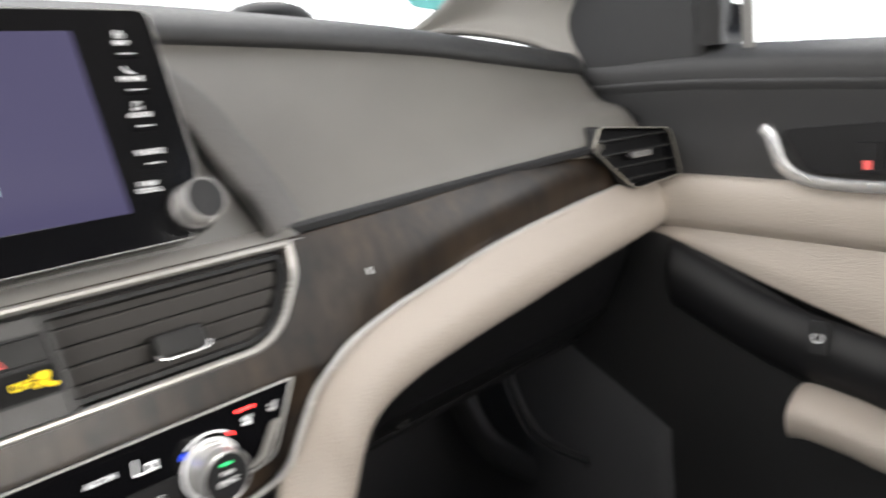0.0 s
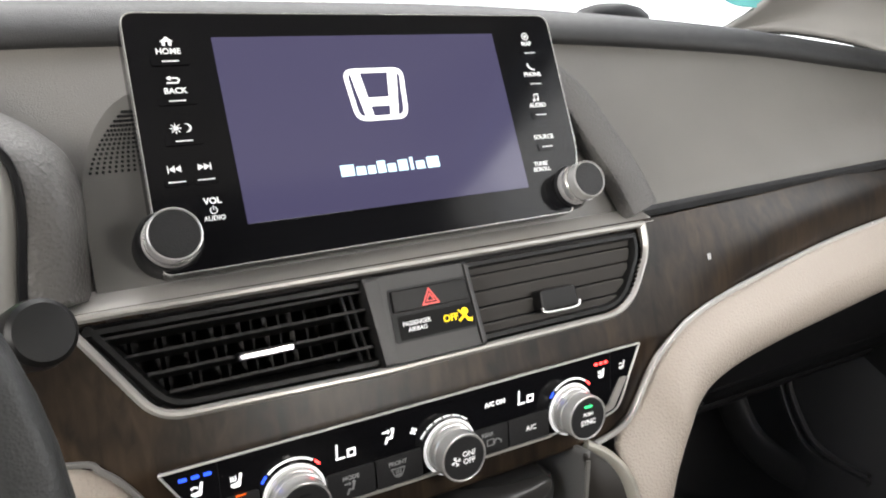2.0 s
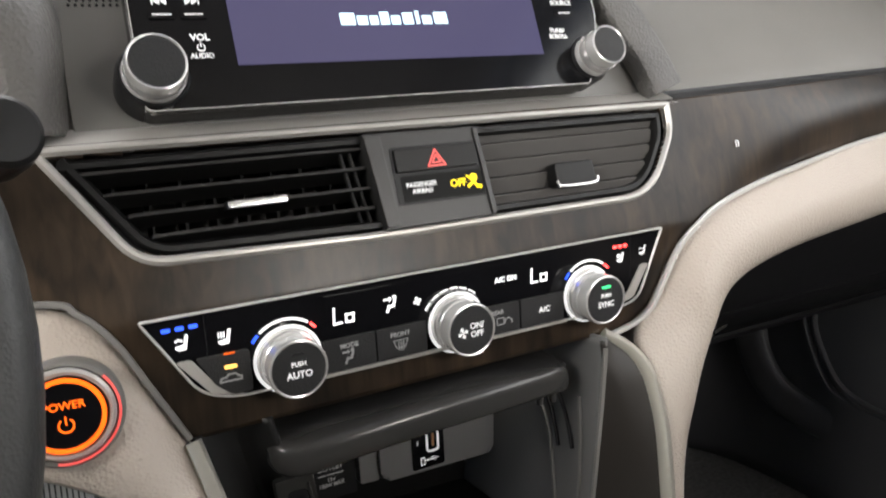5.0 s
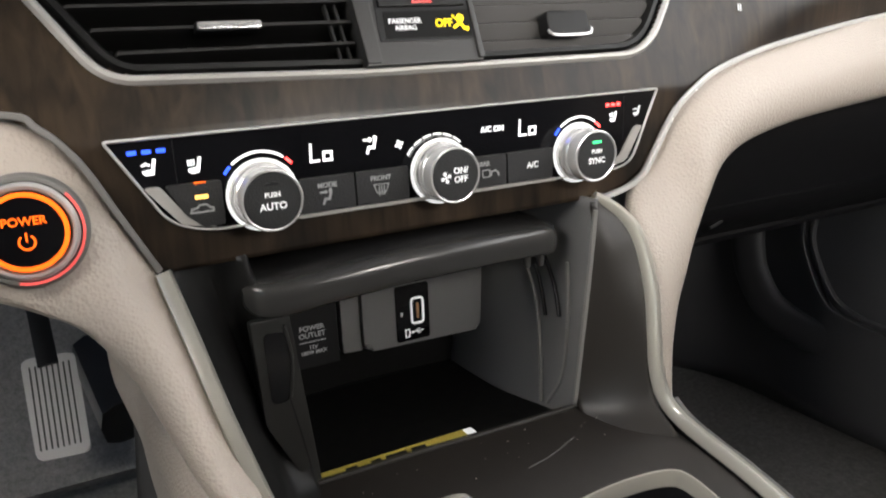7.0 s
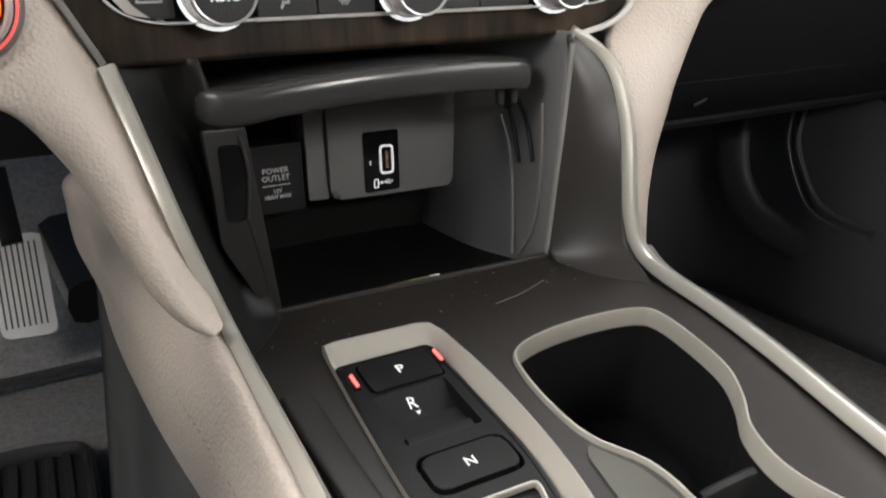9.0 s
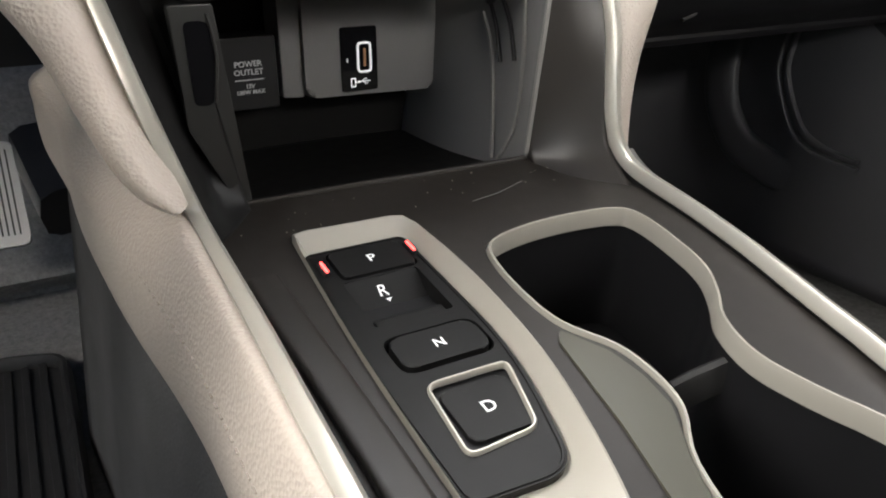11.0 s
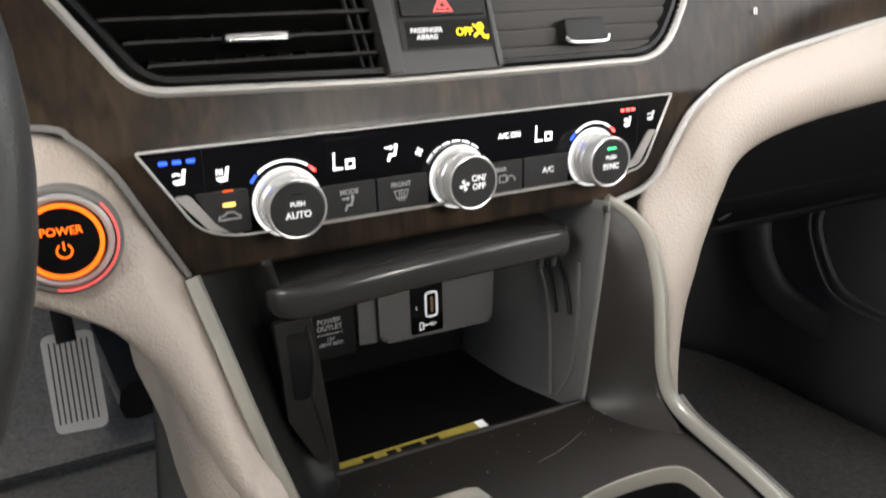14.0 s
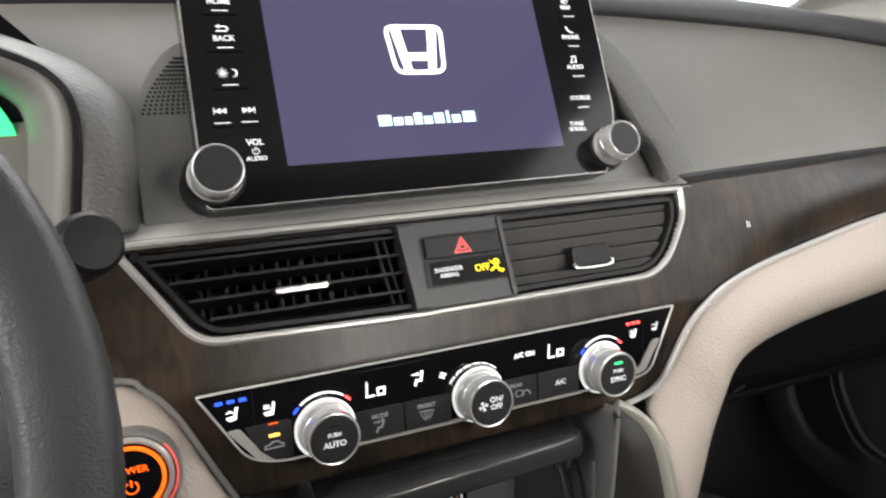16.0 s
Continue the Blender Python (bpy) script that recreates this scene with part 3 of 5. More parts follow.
scr = part("screen", slab(box2(-0.0878, -0.0508, 0.0886, 0.0512), 0, 0.0006, SCR), SCREEN, disp, "violet grey lit screen")
LG = at(SCR, 0.0005, 0.0150, 0.0007)
sq = rounded([(-0.0165, -0.0158), (0.0165, -0.0158), (0.0195, 0.0158), (-0.0195, 0.0158)], 0.007, 5)
part("emblem_frame", band(sq, 0.0028, 0, 0.0003, LG), LOGO, scr, "white rounded emblem frame")
part("emblem", joined(slab([(-0.0150, 0.0140), (-0.0088, 0.0140), (-0.0050, -0.014), (-0.0102, -0.014)], 0, 0.0003, LG), slab([(0.0150, 0.0140), (0.0088, 0.0140), (0.0050, -0.014), (0.0102, -0.014)], 0, 0.0003, LG),
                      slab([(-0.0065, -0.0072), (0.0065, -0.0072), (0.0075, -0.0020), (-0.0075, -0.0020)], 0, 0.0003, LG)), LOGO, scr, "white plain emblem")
NB = at(SCR, -0.0005, -0.0288, 0.0007)
for x0, x1, top in ((-0.0315, -0.0235, 0.0036), (-0.0222, -0.0165, 0.002), (-0.0152, -0.0105, 0.002), (-0.0092, -0.0042, 0.0042), (-0.003, 0.0022, 0.002), (0.0038, 0.0098, 0.0036), (0.0115, 0.0135, 0.0046), (0.0152, 0.0208, 0.002), (0.0225, 0.0305, 0.0038)):
    part("name_bar", bars(NB, (x0, -0.0028, x1, top)), PALEBLUE, scr, "pale plain bar of a name")


def side_button(u, v, label, icon, w=0.019, two=False):
    b = part("button", slab(rounded(box2(u - w / 2, v - 0.0022, u + w / 2, v + 0.0026), 0.001, 2), 0, 0.0008, SCR, 0.0003), GLOSS, disp)
    part("marker", bars(at(SCR, u, v, 0.0009), (-0.0042, -0.0003, 0.0042, 0.0003)), WHITE, b)
    if label:
        part("lettering", words(label, 0.0044, at(SCR, u, v + 0.0056, 0.0002), bold=0.00010), WHITE, b)
    if icon:
        part("symbol", icon, WHITE, b)
    return b


def dot(m, r, d=0.0002, n=10):
    return slab([(r * math.cos(math.tau * k / n), r * math.sin(math.tau * k / n)) for k in range(n)], 0, d, m)


def ring(m, r, w, n=20):
    return arc(r, 0, 359.9, w, 0, 0.0002, m, n)


m = at(SCR, -0.1108, 0.0493, 0.0002)
side_button(-0.1107, 0.0384, "HOME", joined(slab([(-0.0034, 0), (0.0034, 0), (0, 0.0028)], 0, 0.0002, m), bars(m, (-0.0024, -0.0022, -0.0007, 0), (0.0007, -0.0022, 0.0024, 0))))
m = at(SCR, -0.1110, 0.0283, 0.0002)
side_button(-0.1108, 0.0170, "BACK", joined(wedge_line(m, [(-0.002, 0.0012), (0.002, 0.0012), (0.003, 0), (0.002, -0.0014), (-0.003, -0.0014)], 0.0008), slab([(-0.0035, 0.0012), (-0.0012, 0.0026), (-0.0012, -0.0002)], 0, 0.0002, m)))
m = at(SCR, -0.1143, 0.0027, 0.0002)
sun = [dot(m, 0.0012)] + [wedge_line(m, [(0.0016 * math.cos(a), 0.0016 * math.sin(a)), (0.0026 * math.cos(a), 0.0026 * math.sin(a))], 0.0005) for a in [k * math.pi / 4 for k in range(8)]]
m2 = at(SCR, -0.1082, 0.0027, 0.0002)
sun.append(slab([(0.0024 * math.cos(a) - 0.0006, 0.0024 * math.sin(a)) for a in [radians(-110 + 22 * k) for k in range(11)]] + [(0.0022 * math.cos(a) - 0.0014, 0.0021 * math.sin(a)) for a in [radians(75 - 15 * k) for k in range(11)]], 0, 0.0002, m2))
side_button(-0.1112, -0.0043, "", joined(*sun))
for u, s in ((-0.1184, -1), (-0.1041, 1)):
    m = at(SCR, u, -0.0184, 0.0002)
    side_button(u, -0.0253, "", joined(slab([(-0.003 * s, 0.0018), (0, 0), (-0.003 * s, -0.0018)], 0, 0.0002, m), slab([(0, 0.0018), (0.003 * s, 0), (0, -0.0018)], 0, 0.0002, m), bars(m, (min(0.003 * s, 0.0036 * s), -0.0018, max(0.003 * s, 0.0036 * s), 0.0018))), 0.012)
for u, v, t in ((0.1142, 0.0373, "MAP"), (0.1130, 0.0162, "PHONE"), (0.1112, -0.0047, "AUDIO"), (0.1098, -0.0260, "SOURCE")):
    m = at(SCR, u - 0.0004, v + 0.0116, 0.0002)
    if t == "MAP":
        ic = joined(ring(m, 0.0022, 0.0006), dot(m, 0.001))
    elif t == "PHONE":
        ic = wedge_line(m, [(-0.002, 0.002), (-0.0016, 0.0002), (0.0004, -0.0014), (0.002, -0.0018)], 0.0011)
    elif t == "AUDIO":
        ic = joined(wedge_line(m, [(-0.0012, -0.0016), (-0.0012, 0.0022), (0.0018, 0.0026), (0.0018, -0.001)], 0.0006), dot(at(m, -0.0018, -0.0017), 0.0009), dot(at(m, 0.0012, -0.0012), 0.0009))
    else:
        ic = None
    side_button(u, v, "", ic, 0.0135)
    part("lettering", words(t, 0.0040, at(SCR, u - 0.0004, v + 0.0066, 0.0002), bold=0.0001), WHITE, disp)
part("lettering", words("TUNE/\nSCROLL", 0.0036, at(SCR, 0.1022, -0.0385, 0.0002), bold=0.0001), WHITE, disp)
part("lettering", words("VOL", 0.0046, at(SCR, -0.1032, -0.0366, 0.0002), bold=0.00012), WHITE, disp)
m = at(SCR, -0.1034, -0.0415, 0.0002)
part("symbol", joined(arc(0.0017, 120, 420, 0.0005, 0, 0.0002, m), bars(m, (-0.0003, 0.0002, 0.0003, 0.0024))), WHITE, disp)
part("lettering", words("AUDIO", 0.0034, at(SCR, -0.1035, -0.0456, 0.0002), bold=0.0001), WHITE, disp)


def knob(u, v, m, r, h, parent, cap=GLOSS, lit=False, base=GREY):
    prof = [(r * 1.05, -0.002), (r * 1.05, h * 0.22), (r * 1.02, h * 0.27), (r * 0.97, h * 0.29), (r * 0.97, h * 0.34), (r * 1.005, h * 0.37), (r * 1.005, h * 0.52), (r * 0.965, h * 0.55), (r * 0.965, h * 0.60), (r * 0.99, h * 0.63),
            (r * 0.985, h * 0.93), (r * 0.96, h * 0.99), (r * 0.925, h), (r * 0.89, h - 0.0002), (r * 0.88, h - 0.001)]
    k = part("knob", lathe(prof, at(m, u, v)), KNOBM, parent, "stepped silver knob")
    part("cap", lathe([(r * 0.885, h - 0.003), (r * 0.88, h - 0.0006), (r * 0.84, h - 0.0001), (0.0001, h)], at(m, u, v)), cap, k, "flat dark cap")
    ribs = []
    for i in range(84):
        a = math.tau * i / 84
        ribs.append(slab(box2(-0.0003, -0.0002, 0.00022, 0.0002), h * 0.3, h * 0.62, at(m, u, v) @ pose(r * math.cos(a), r * math.sin(a), 0, 0, 0, math.degrees(a))))
    if not lit:
        tagged(part("knurling", joined(*ribs), CHROME, k), kind="stuff")
    if lit:
        part("halo", arc(r * 1.11, 0, 359.9, r * 0.10, -0.0005, 0.0019, at(m, u, v), 48), HALO, k, "glowing white ring round the knob")
    return k


part("knob_socket", lathe([(0.0165, -0.02), (0.0165, -0.002), (0.0150, 0.002), (0.0001, 0.002)], at(SCR, -0.1265, -0.0540)), BLACK, disp)
part("knob_socket", lathe([(0.0145, -0.02), (0.0145, -0.002), (0.0130, 0.002), (0.0001, 0.002)], at(SCR, 0.1220, -0.0540)), BLACK, disp)
knob(-0.1265, -0.0540, SCR, 0.0134, 0.016, disp, SOFTBLACK)
knob(0.1220, -0.0540, SCR, 0.0120, 0.019, disp, SOFTBLACK)

# ---- centre vents ----
ven = thing("air_vent_unit", (0, 0, 0.66), "centre air vents in one silver-framed unit", "air vent")
VO = rounded([(-0.1835, vz(0.7215)), (0.1800, vz(0.7205)), (0.1785, vz(0.700)), (0.152, vz(0.6635)), (-0.030, vz(0.6630)), (-0.1465, vz(0.6665))], [0.003, 0.003, 0.02, 0.03, 0.01, 0.014], 6)
part("frame", band(VO, 0.0044, -0.003, 0.0022, VEN), SATIN, ven, "satin silver frame")
VI = rounded([(-0.1745, vz(0.7160)), (0.1722, vz(0.7158)), (0.171, vz(0.699)), (0.148, vz(0.6672)), (-0.030, vz(0.6668)), (-0.1415, vz(0.6698))], [0.003, 0.003, 0.018, 0.028, 0.01, 0.013], 6)
part("inner_lip", band(VI, 0.0075, -0.02, 0.0006, VEN), BUTTONM, ven, "black inner lip")
part("duct", joined(slab(VI, -0.05, -0.046, VEN), band([p * 1.0 for p in VI], 0.001, -0.048, -0.004, VEN)), BLACK, ven, "black duct behind the slats")
# left vent: open horizontal blades before upright vanes, duct shade put into the vanes' black
LV = [(0.7085, -0.166), (0.6988, -0.156), (0.6890, -0.1475), (0.6792, -0.139)]
for z, xl in LV:
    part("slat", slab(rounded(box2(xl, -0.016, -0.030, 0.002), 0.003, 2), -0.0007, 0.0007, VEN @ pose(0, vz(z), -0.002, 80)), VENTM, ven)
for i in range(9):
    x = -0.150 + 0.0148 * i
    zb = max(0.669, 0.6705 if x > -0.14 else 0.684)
    part("vane", slab(box2(vz(zb), -0.040, vz(0.714), -0.017), -0.0006, 0.0006, at(VEN, x, 0) @ Matrix(((0, 0, 1, 0), (1, 0, 0, 0), (0, 1, 0, 0), (0, 0, 0, 1)))), DEEPBLACK, ven)
for x in (-0.0365, -0.0415):
    part("guide_vane", sweep([VEN @ Vector((x - 0.002, vz(0.7145), -0.006)), VEN @ Vector((x, vz(0.692), -0.004)), VEN @ Vector((x + 0.004, vz(0.671), -0.006))], 0.0016, 0.004, (0, -1, 0.3)), VENTM, ven)
t = part("slider", slab(rounded(box2(-0.105, vz(0.6863), -0.0755, vz(0.6905)), 0.0015, 2), -0.004, 0.004, VEN, 0.001), BLACK, ven, "vent slider with a bright face")
part("face", slab(rounded(box2(-0.1045, vz(0.6868), -0.076, vz(0.6898)), 0.0012, 2), 0.004, 0.0052, VEN, 0.0005), CHROME, t)
# right vent: blades turned shut, the light they catch put into a paler grey
for i, z in enumerate((0.7105, 0.7012, 0.6919, 0.6826, 0.6733)):
    xr = (0.166, 0.163, 0.159, 0.153, 0.145)[i]
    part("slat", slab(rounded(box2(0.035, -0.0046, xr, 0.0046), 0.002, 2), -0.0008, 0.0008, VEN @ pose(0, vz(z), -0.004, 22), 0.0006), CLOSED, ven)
t = part("slider", slab(rounded(box2(0.079, vz(0.677), 0.107, vz(0.690)), 0.003, 3), -0.003, 0.006, VEN, 0.002), BUTTONM, ven, "vent slider with a bright lower edge")
part("face", sweep([VEN @ Vector(p) for p in ((0.0785, vz(0.6798), 0.006), (0.081, vz(0.677), 0.0068), (0.093, vz(0.6763), 0.007), (0.105, vz(0.6768), 0.0068), (0.1075, vz(0.680), 0.006))], 0.0016, 0.0016, (0, -1, 0.3)), CHROME, t)
# hazard and airbag module
haz = thing("hazard_switch_module", (0, -0.03, 0.67), "black module with hazard switch and passenger airbag light", "hazard switch")
HM = rounded([(-0.033, vz(0.7150)), (0.0335, vz(0.7145)), (0.0375, vz(0.667)), (-0.0285, vz(0.667))], 0.0015, 3)
part("body", slab(HM, -0.02, 0.0042, VEN, 0.0015), MODULEM, haz, "charcoal satin frame")
part("side_trim", slab(rounded([(-0.033, vz(0.7135)), (-0.0235, vz(0.7135)), (-0.0205, vz(0.668)), (-0.0285, vz(0.668))], 0.001, 2), 0.002, 0.0058, VEN, 0.001), MODULEM, haz, "charcoal side strip")
part("side_trim", slab(rounded([(0.0335, vz(0.7135)), (0.0305, vz(0.7135)), (0.0335, vz(0.668)), (0.0370, vz(0.668))], 0.001, 2), 0.002, 0.0058, VEN, 0.001), MODULEM, haz, "charcoal side strip")
part("switch_well", slab(rounded(box2(-0.0196, vz(0.6778), 0.0332, vz(0.7068)), 0.0015, 2), 0.002, 0.0046, VEN), BLACK, haz, "dark gap round the switch")
hb = part("hazard_button", slab(rounded(box2(-0.0183, vz(0.6938), 0.0298, vz(0.7055)), 0.0012, 2), 0.002, 0.0066, VEN, 0.0010), BUTTONM, haz, "black push switch")
tri = [(-0.0050, -0.0036), (0.0050, -0.0036), (0, 0.0048)]
tm = at(VEN, 0.0050, vz(0.6990), 0.0067)
part("triangle", joined(wedge_line(tm, [tri[0], tri[1], tri[2], tri[0]], 0.0009), wedge_line(tm, [(-0.0024, -0.0020), (0.0024, -0.0020), (0, 0.0021), (-0.0024, -0.0020)], 0.0007)), REDP, hb, "red warning triangle")
ai = part("airbag_indicator", slab(box2(-0.0162, vz(0.6790), 0.0318, vz(0.6918)), 0.002, 0.0048, VEN), DEEPBLACK, haz, "black indicator window")
part("lettering", words("PASSENGER\nAIRBAG", 0.0034, at(VEN, -0.0050, vz(0.6855), 0.0049), bold=0.00006), WHITE, ai)
part("lettering", words("OFF", 0.0056, at(VEN, 0.0165, vz(0.6855), 0.0049), bold=0.00008), YELLOW, ai, "lit yellow letters")
m = at(VEN, 0.0255, vz(0.6855), 0.0049)
part("symbol", joined(dot(at(m, 0.0005, 0.0022), 0.0022), wedge_line(m, [(-0.0032, -0.0022), (0.0002, 0.0), (0.0022, -0.0028), (0.0042, -0.0028)], 0.0014), wedge_line(m, [(-0.0036, 0.0036), (0.0040, -0.0040)], 0.0007)), YELLOW, ai, "lit yellow airbag symbol")

# ---- climate panel ----
cli = thing("climate_control_panel", (0, -0.047, 0.60), "black automatic climate panel with three silver knobs", "climate control")
CO = rounded([(-0.1515, 0.6450), (0.1525, 0.6462), (0.1335, 0.6035), (0.118, 0.6003), (-0.112, 0.6003), (-0.1285, 0.6055)], [0.003, 0.002, 0.014, 0.014, 0.014, 0.016], 6)
part("body", slab(CO, -0.002, 0.0015, CLI, 0.0004), GLOSS, cli, "gloss black face")
part("frame", band(CO, 0.0014, 0.0, 0.0026, CLI), BRIGHT, cli, "thin satin silver frame")
part("wing", slab(rounded([(-0.1375, 0.6235), (-0.1305, 0.6235), (-0.1205, 0.6085), (-0.108, 0.6020), (-0.1235, 0.6055)], 0.002, 3), 0.001, 0.0026, CLI, 0.0006), SATIN, cli, "silver corner piece")
part("wing", slab(rounded([(0.1405, 0.6255), (0.1345, 0.6255), (0.1240, 0.6095), (0.114, 0.6028), (0.1285, 0.6058)], 0.002, 3), 0.001, 0.0026, CLI, 0.0006), SATIN, cli, "silver corner piece")
dis = part("display", slab(box2(-0.0665, 0.6225, 0.0775, 0.6412), 0.001, 0.0018, CLI), GLOSS, cli, "black display window")


def seven(m, s):
    """The lit characters Lo drawn as segments."""
    return joined(wedge_line(m, [(-0.0052 * s, 0.0042 * s), (-0.0056 * s, -0.0042 * s), (-0.0012 * s, -0.0042 * s)], 0.0011 * s),
                  wedge_line(m, [(0.0014 * s, -0.0042 * s), (0.0055 * s, -0.0042 * s), (0.0056 * s, -0.0002 * s), (0.0015 * s, -0.0002 * s), (0.0014 * s, -0.0042 * s)], 0.0011 * s))


part("lettering", seven(at(CLI, -0.0571, 0.6305, 0.0019), 0.92), LIT, dis, "lit characters")
part("lettering", seven(at(CLI, 0.0597, 0.6315, 0.0019), 0.92), LIT, dis, "lit characters")
part("lettering", words("A/C ON", 0.0040, at(CLI, 0.0377, 0.6325, 0.0019), bold=0.0001), LIT, dis)


def person(m, s=1.0):
    return joined(dot(at(m, 0.0016 * s, 0.0032 * s), 0.0011 * s), wedge_line(m, [(0.0016 * s, 0.0016 * s), (0.0008 * s, -0.0012 * s), (-0.0016 * s, -0.0012 * s), (-0.0026 * s, -0.0036 * s)], 0.0013 * s),
                  wedge_line(m, [(-0.0040 * s, 0.0026 * s), (-0.0012 * s, 0.0026 * s)], 0.0009 * s), slab([(-0.0014 * s, 0.0040 * s), (-0.0014 * s, 0.0012 * s), (0.0002 * s, 0.0026 * s)], 0, 0.0002, m))


def seat(m, s=1.0, heat=True):
    bits = [wedge_line(m, [(0.0030 * s, 0.0036 * s), (0.0018 * s, -0.0014 * s), (-0.0024 * s, -0.0020 * s)], 0.0016 * s)]
    for k in range(3):
        x = -0.0030 * s + 0.0014 * s * k
        bits.append(wedge_line(m, [(x, 0.0004 * s), (x + 0.0004 * s, 0.0014 * s), (x, 0.0022 * s), (x + 0.0004 * s, 0.0032 * s)], 0.0005 * s) if heat else dot(at(m, x + 0.0004 * s, 0.0016 * s + 0.0006 * s * (k % 2)), 0.0007 * s))
    bits.append(wedge_line(m, [(-0.0016 * s, -0.0034 * s), (0.0020 * s, -0.0030 * s)], 0.0008 * s))
    return joined(*bits)


def fan(m, s=1.0):
    return joined(*[slab([(0, 0), (0.0022 * s * math.cos(a - 0.55), 0.0022 * s * math.sin(a - 0.55)), (0.0026 * s * math.cos(a), 0.0026 * s * math.sin(a)), (0.0020 * s * math.cos(a + 0.4), 0.0020 * s * math.sin(a + 0.4))], 0, 0.0002, m) for a in (0.4, 1.97, 3.54, 5.11)])


def windscreen(m, s=1.0):
    return joined(wedge_line(m, [(-0.0042 * s, 0.0026 * s), (0.0042 * s, 0.0026 * s), (0.0026 * s, -0.0016 * s), (-0.0026 * s, -0.0016 * s), (-0.0042 * s, 0.0026 * s)], 0.0005 * s),
                  *[wedge_line(m, [(x * s, -0.0030 * s), (x * s + 0.0004 * s, -0.0014 * s), (x * s, 0.0002 * s), (x * s + 0.0003 * s, 0.0016 * s)], 0.0005 * s) for x in (-0.0014, 0, 0.0014)])


part("symbol", person(at(CLI, -0.0309, 0.6313, 0.0019)), LIT, dis, "lit airflow figure")
part("symbol", fan(at(CLI, -0.0165, 0.6300, 0.0019), 0.9), LIT, dis, "lit fan symbol")
for k in range(6):
    a0 = 148 - 17.5 * k
    part("fan_bar", arc(0.0196, a0, a0 - 14, 0.0007, 0.0016, 0.0021, at(CLI, 0.0045, 0.6137), 4), LIT, dis)
part("scale", arc(0.0184, 150, 35, 0.0004, 0.0016, 0.0020, at(CLI, 0.0045, 0.6137)), DIM, dis)
for u in (-0.0865, 0.0945):
    k = at(CLI, u, 0.6145)
    part("temperature_arc", arc(0.0195, 130, 55, 0.0010, 0.0016, 0.0021, k), LIT, cli, "lit temperature scale")
    part("cold_mark", arc(0.0195, 146, 134, 0.0012, 0.0016, 0.0021, k, 4), BLUE, cli, "lit blue mark")
    part("hot_mark", arc(0.0195, 51, 41, 0.0012, 0.0016, 0.0021, k, 4), RED, cli, "lit red mark")
for u, lines in ((-0.0869, ("PUSH", "AUTO")), (0.0040, ("ON/", "OFF")), (0.0920, ("PUSH", "SYNC"))):
    kb = knob(u + (0.002 if u > 0 else 0.0006), 0.6140, CLI, 0.0146, 0.0185, cli, SOFTBLACK, True)
    m = at(CLI, u + (0.002 if u > 0 else 0.0006), 0.6140, 0.0186)
    if lines[0] == "ON/":
        part("lettering", words("ON/\nOFF", 0.0044, at(m, 0.0028, 0), bold=0.00012), WHITE, kb)
        part("symbol", fan(at(m, -0.0056, -0.0006), 1.2), WHITE, kb)
    else:
        part("lettering", words(lines[0], 0.0030, at(m, 0, 0.0026), bold=0.00008), WHITE, kb)
        part("lettering", words(lines[1], 0.0044, at(m, 0, -0.0026), bold=0.00012), WHITE, kb)
    if lines[1] == "SYNC":
        part("lamp", slab(rounded(box2(-0.0030, 0.0070, 0.0030, 0.0084), 0.0006, 2), 0, 0.0003, m), GREEN, kb, "lit green lamp")
    if lines[1] == "AUTO":
        part("lamp", slab(rounded(box2(-0.0030, 0.0070, 0.0030, 0.0082), 0.0006, 2), 0, 0.0003, m), BLACK, kb, "unlit lamp")
for x0, x1, word, ic in ((-0.0690, -0.0415, "MODE", "person"), (-0.0408, -0.0125, "FRONT", "screen"), (0.0205, 0.0455, "REAR", "car"), (0.0462, 0.0760, "A/C", "")):
    b = part("button", slab(rounded(box2(x0, 0.6022, x1, 0.6190), 0.0008, 2), 0.001, 0.0030, CLI, 0.0006), SOFTBLACK, cli)
    cx = {"MODE": -0.0557, "FRONT": -0.0278, "REAR": 0.0310, "A/C": 0.0623}[word]
    part("lettering", words(word, 0.0046 if word == "A/C" else 0.0034, at(CLI, cx, 0.6108 if word == "A/C" else 0.6147, 0.0031), bold=0.00008), WHITE if word == "A/C" else DIM, b)
    m = at(CLI, cx + (0.004 if word == "REAR" else 0), 0.6092, 0.0031)
    if ic == "person":
        part("symbol", person(m, 0.9), DIM, b)
    elif ic == "screen":
        part("symbol", windscreen(m, 0.95), DIM, b)
    elif ic == "car":
        part("symbol", joined(wedge_line(m, [(-0.0045, -0.0015), (-0.0045, 0.0022), (-0.0002, 0.0022), (-0.0002, -0.0015), (-0.0045, -0.0015)], 0.0005), wedge_line(m, [(0.0006, -0.001), (0.0008, 0.001), (0.0032, 0.0016), (0.0052, 0.0), (0.0052, -0.0012)], 0.0008)), DIM, b)
part("lower_strip", slab(box2(-0.070, 0.6004, 0.078, 0.6020), 0.001, 0.0032, CLI), SATIN, cli, "satin silver strip under the buttons")
for u, led, heat in ((-0.1339, BLUE, False), (0.1187, RED, True)):
    w = 0.0038 if led is BLUE else 0.0025
    for k in (-1, 0, 1):
        part("lamp", slab(rounded(box2(u + k * w * 1.55 - w / 2, 0.6380, u + k * w * 1.55 + w / 2, 0.6397), 0.0005, 2), 0.001, 0.002, CLI), led, cli, "lit blue lamp" if led is BLUE else "lit red lamp")
    part("symbol", seat(at(CLI, u, 0.6318, 0.0017), 0.85 if led is BLUE else 0.7, heat), LIT, cli)
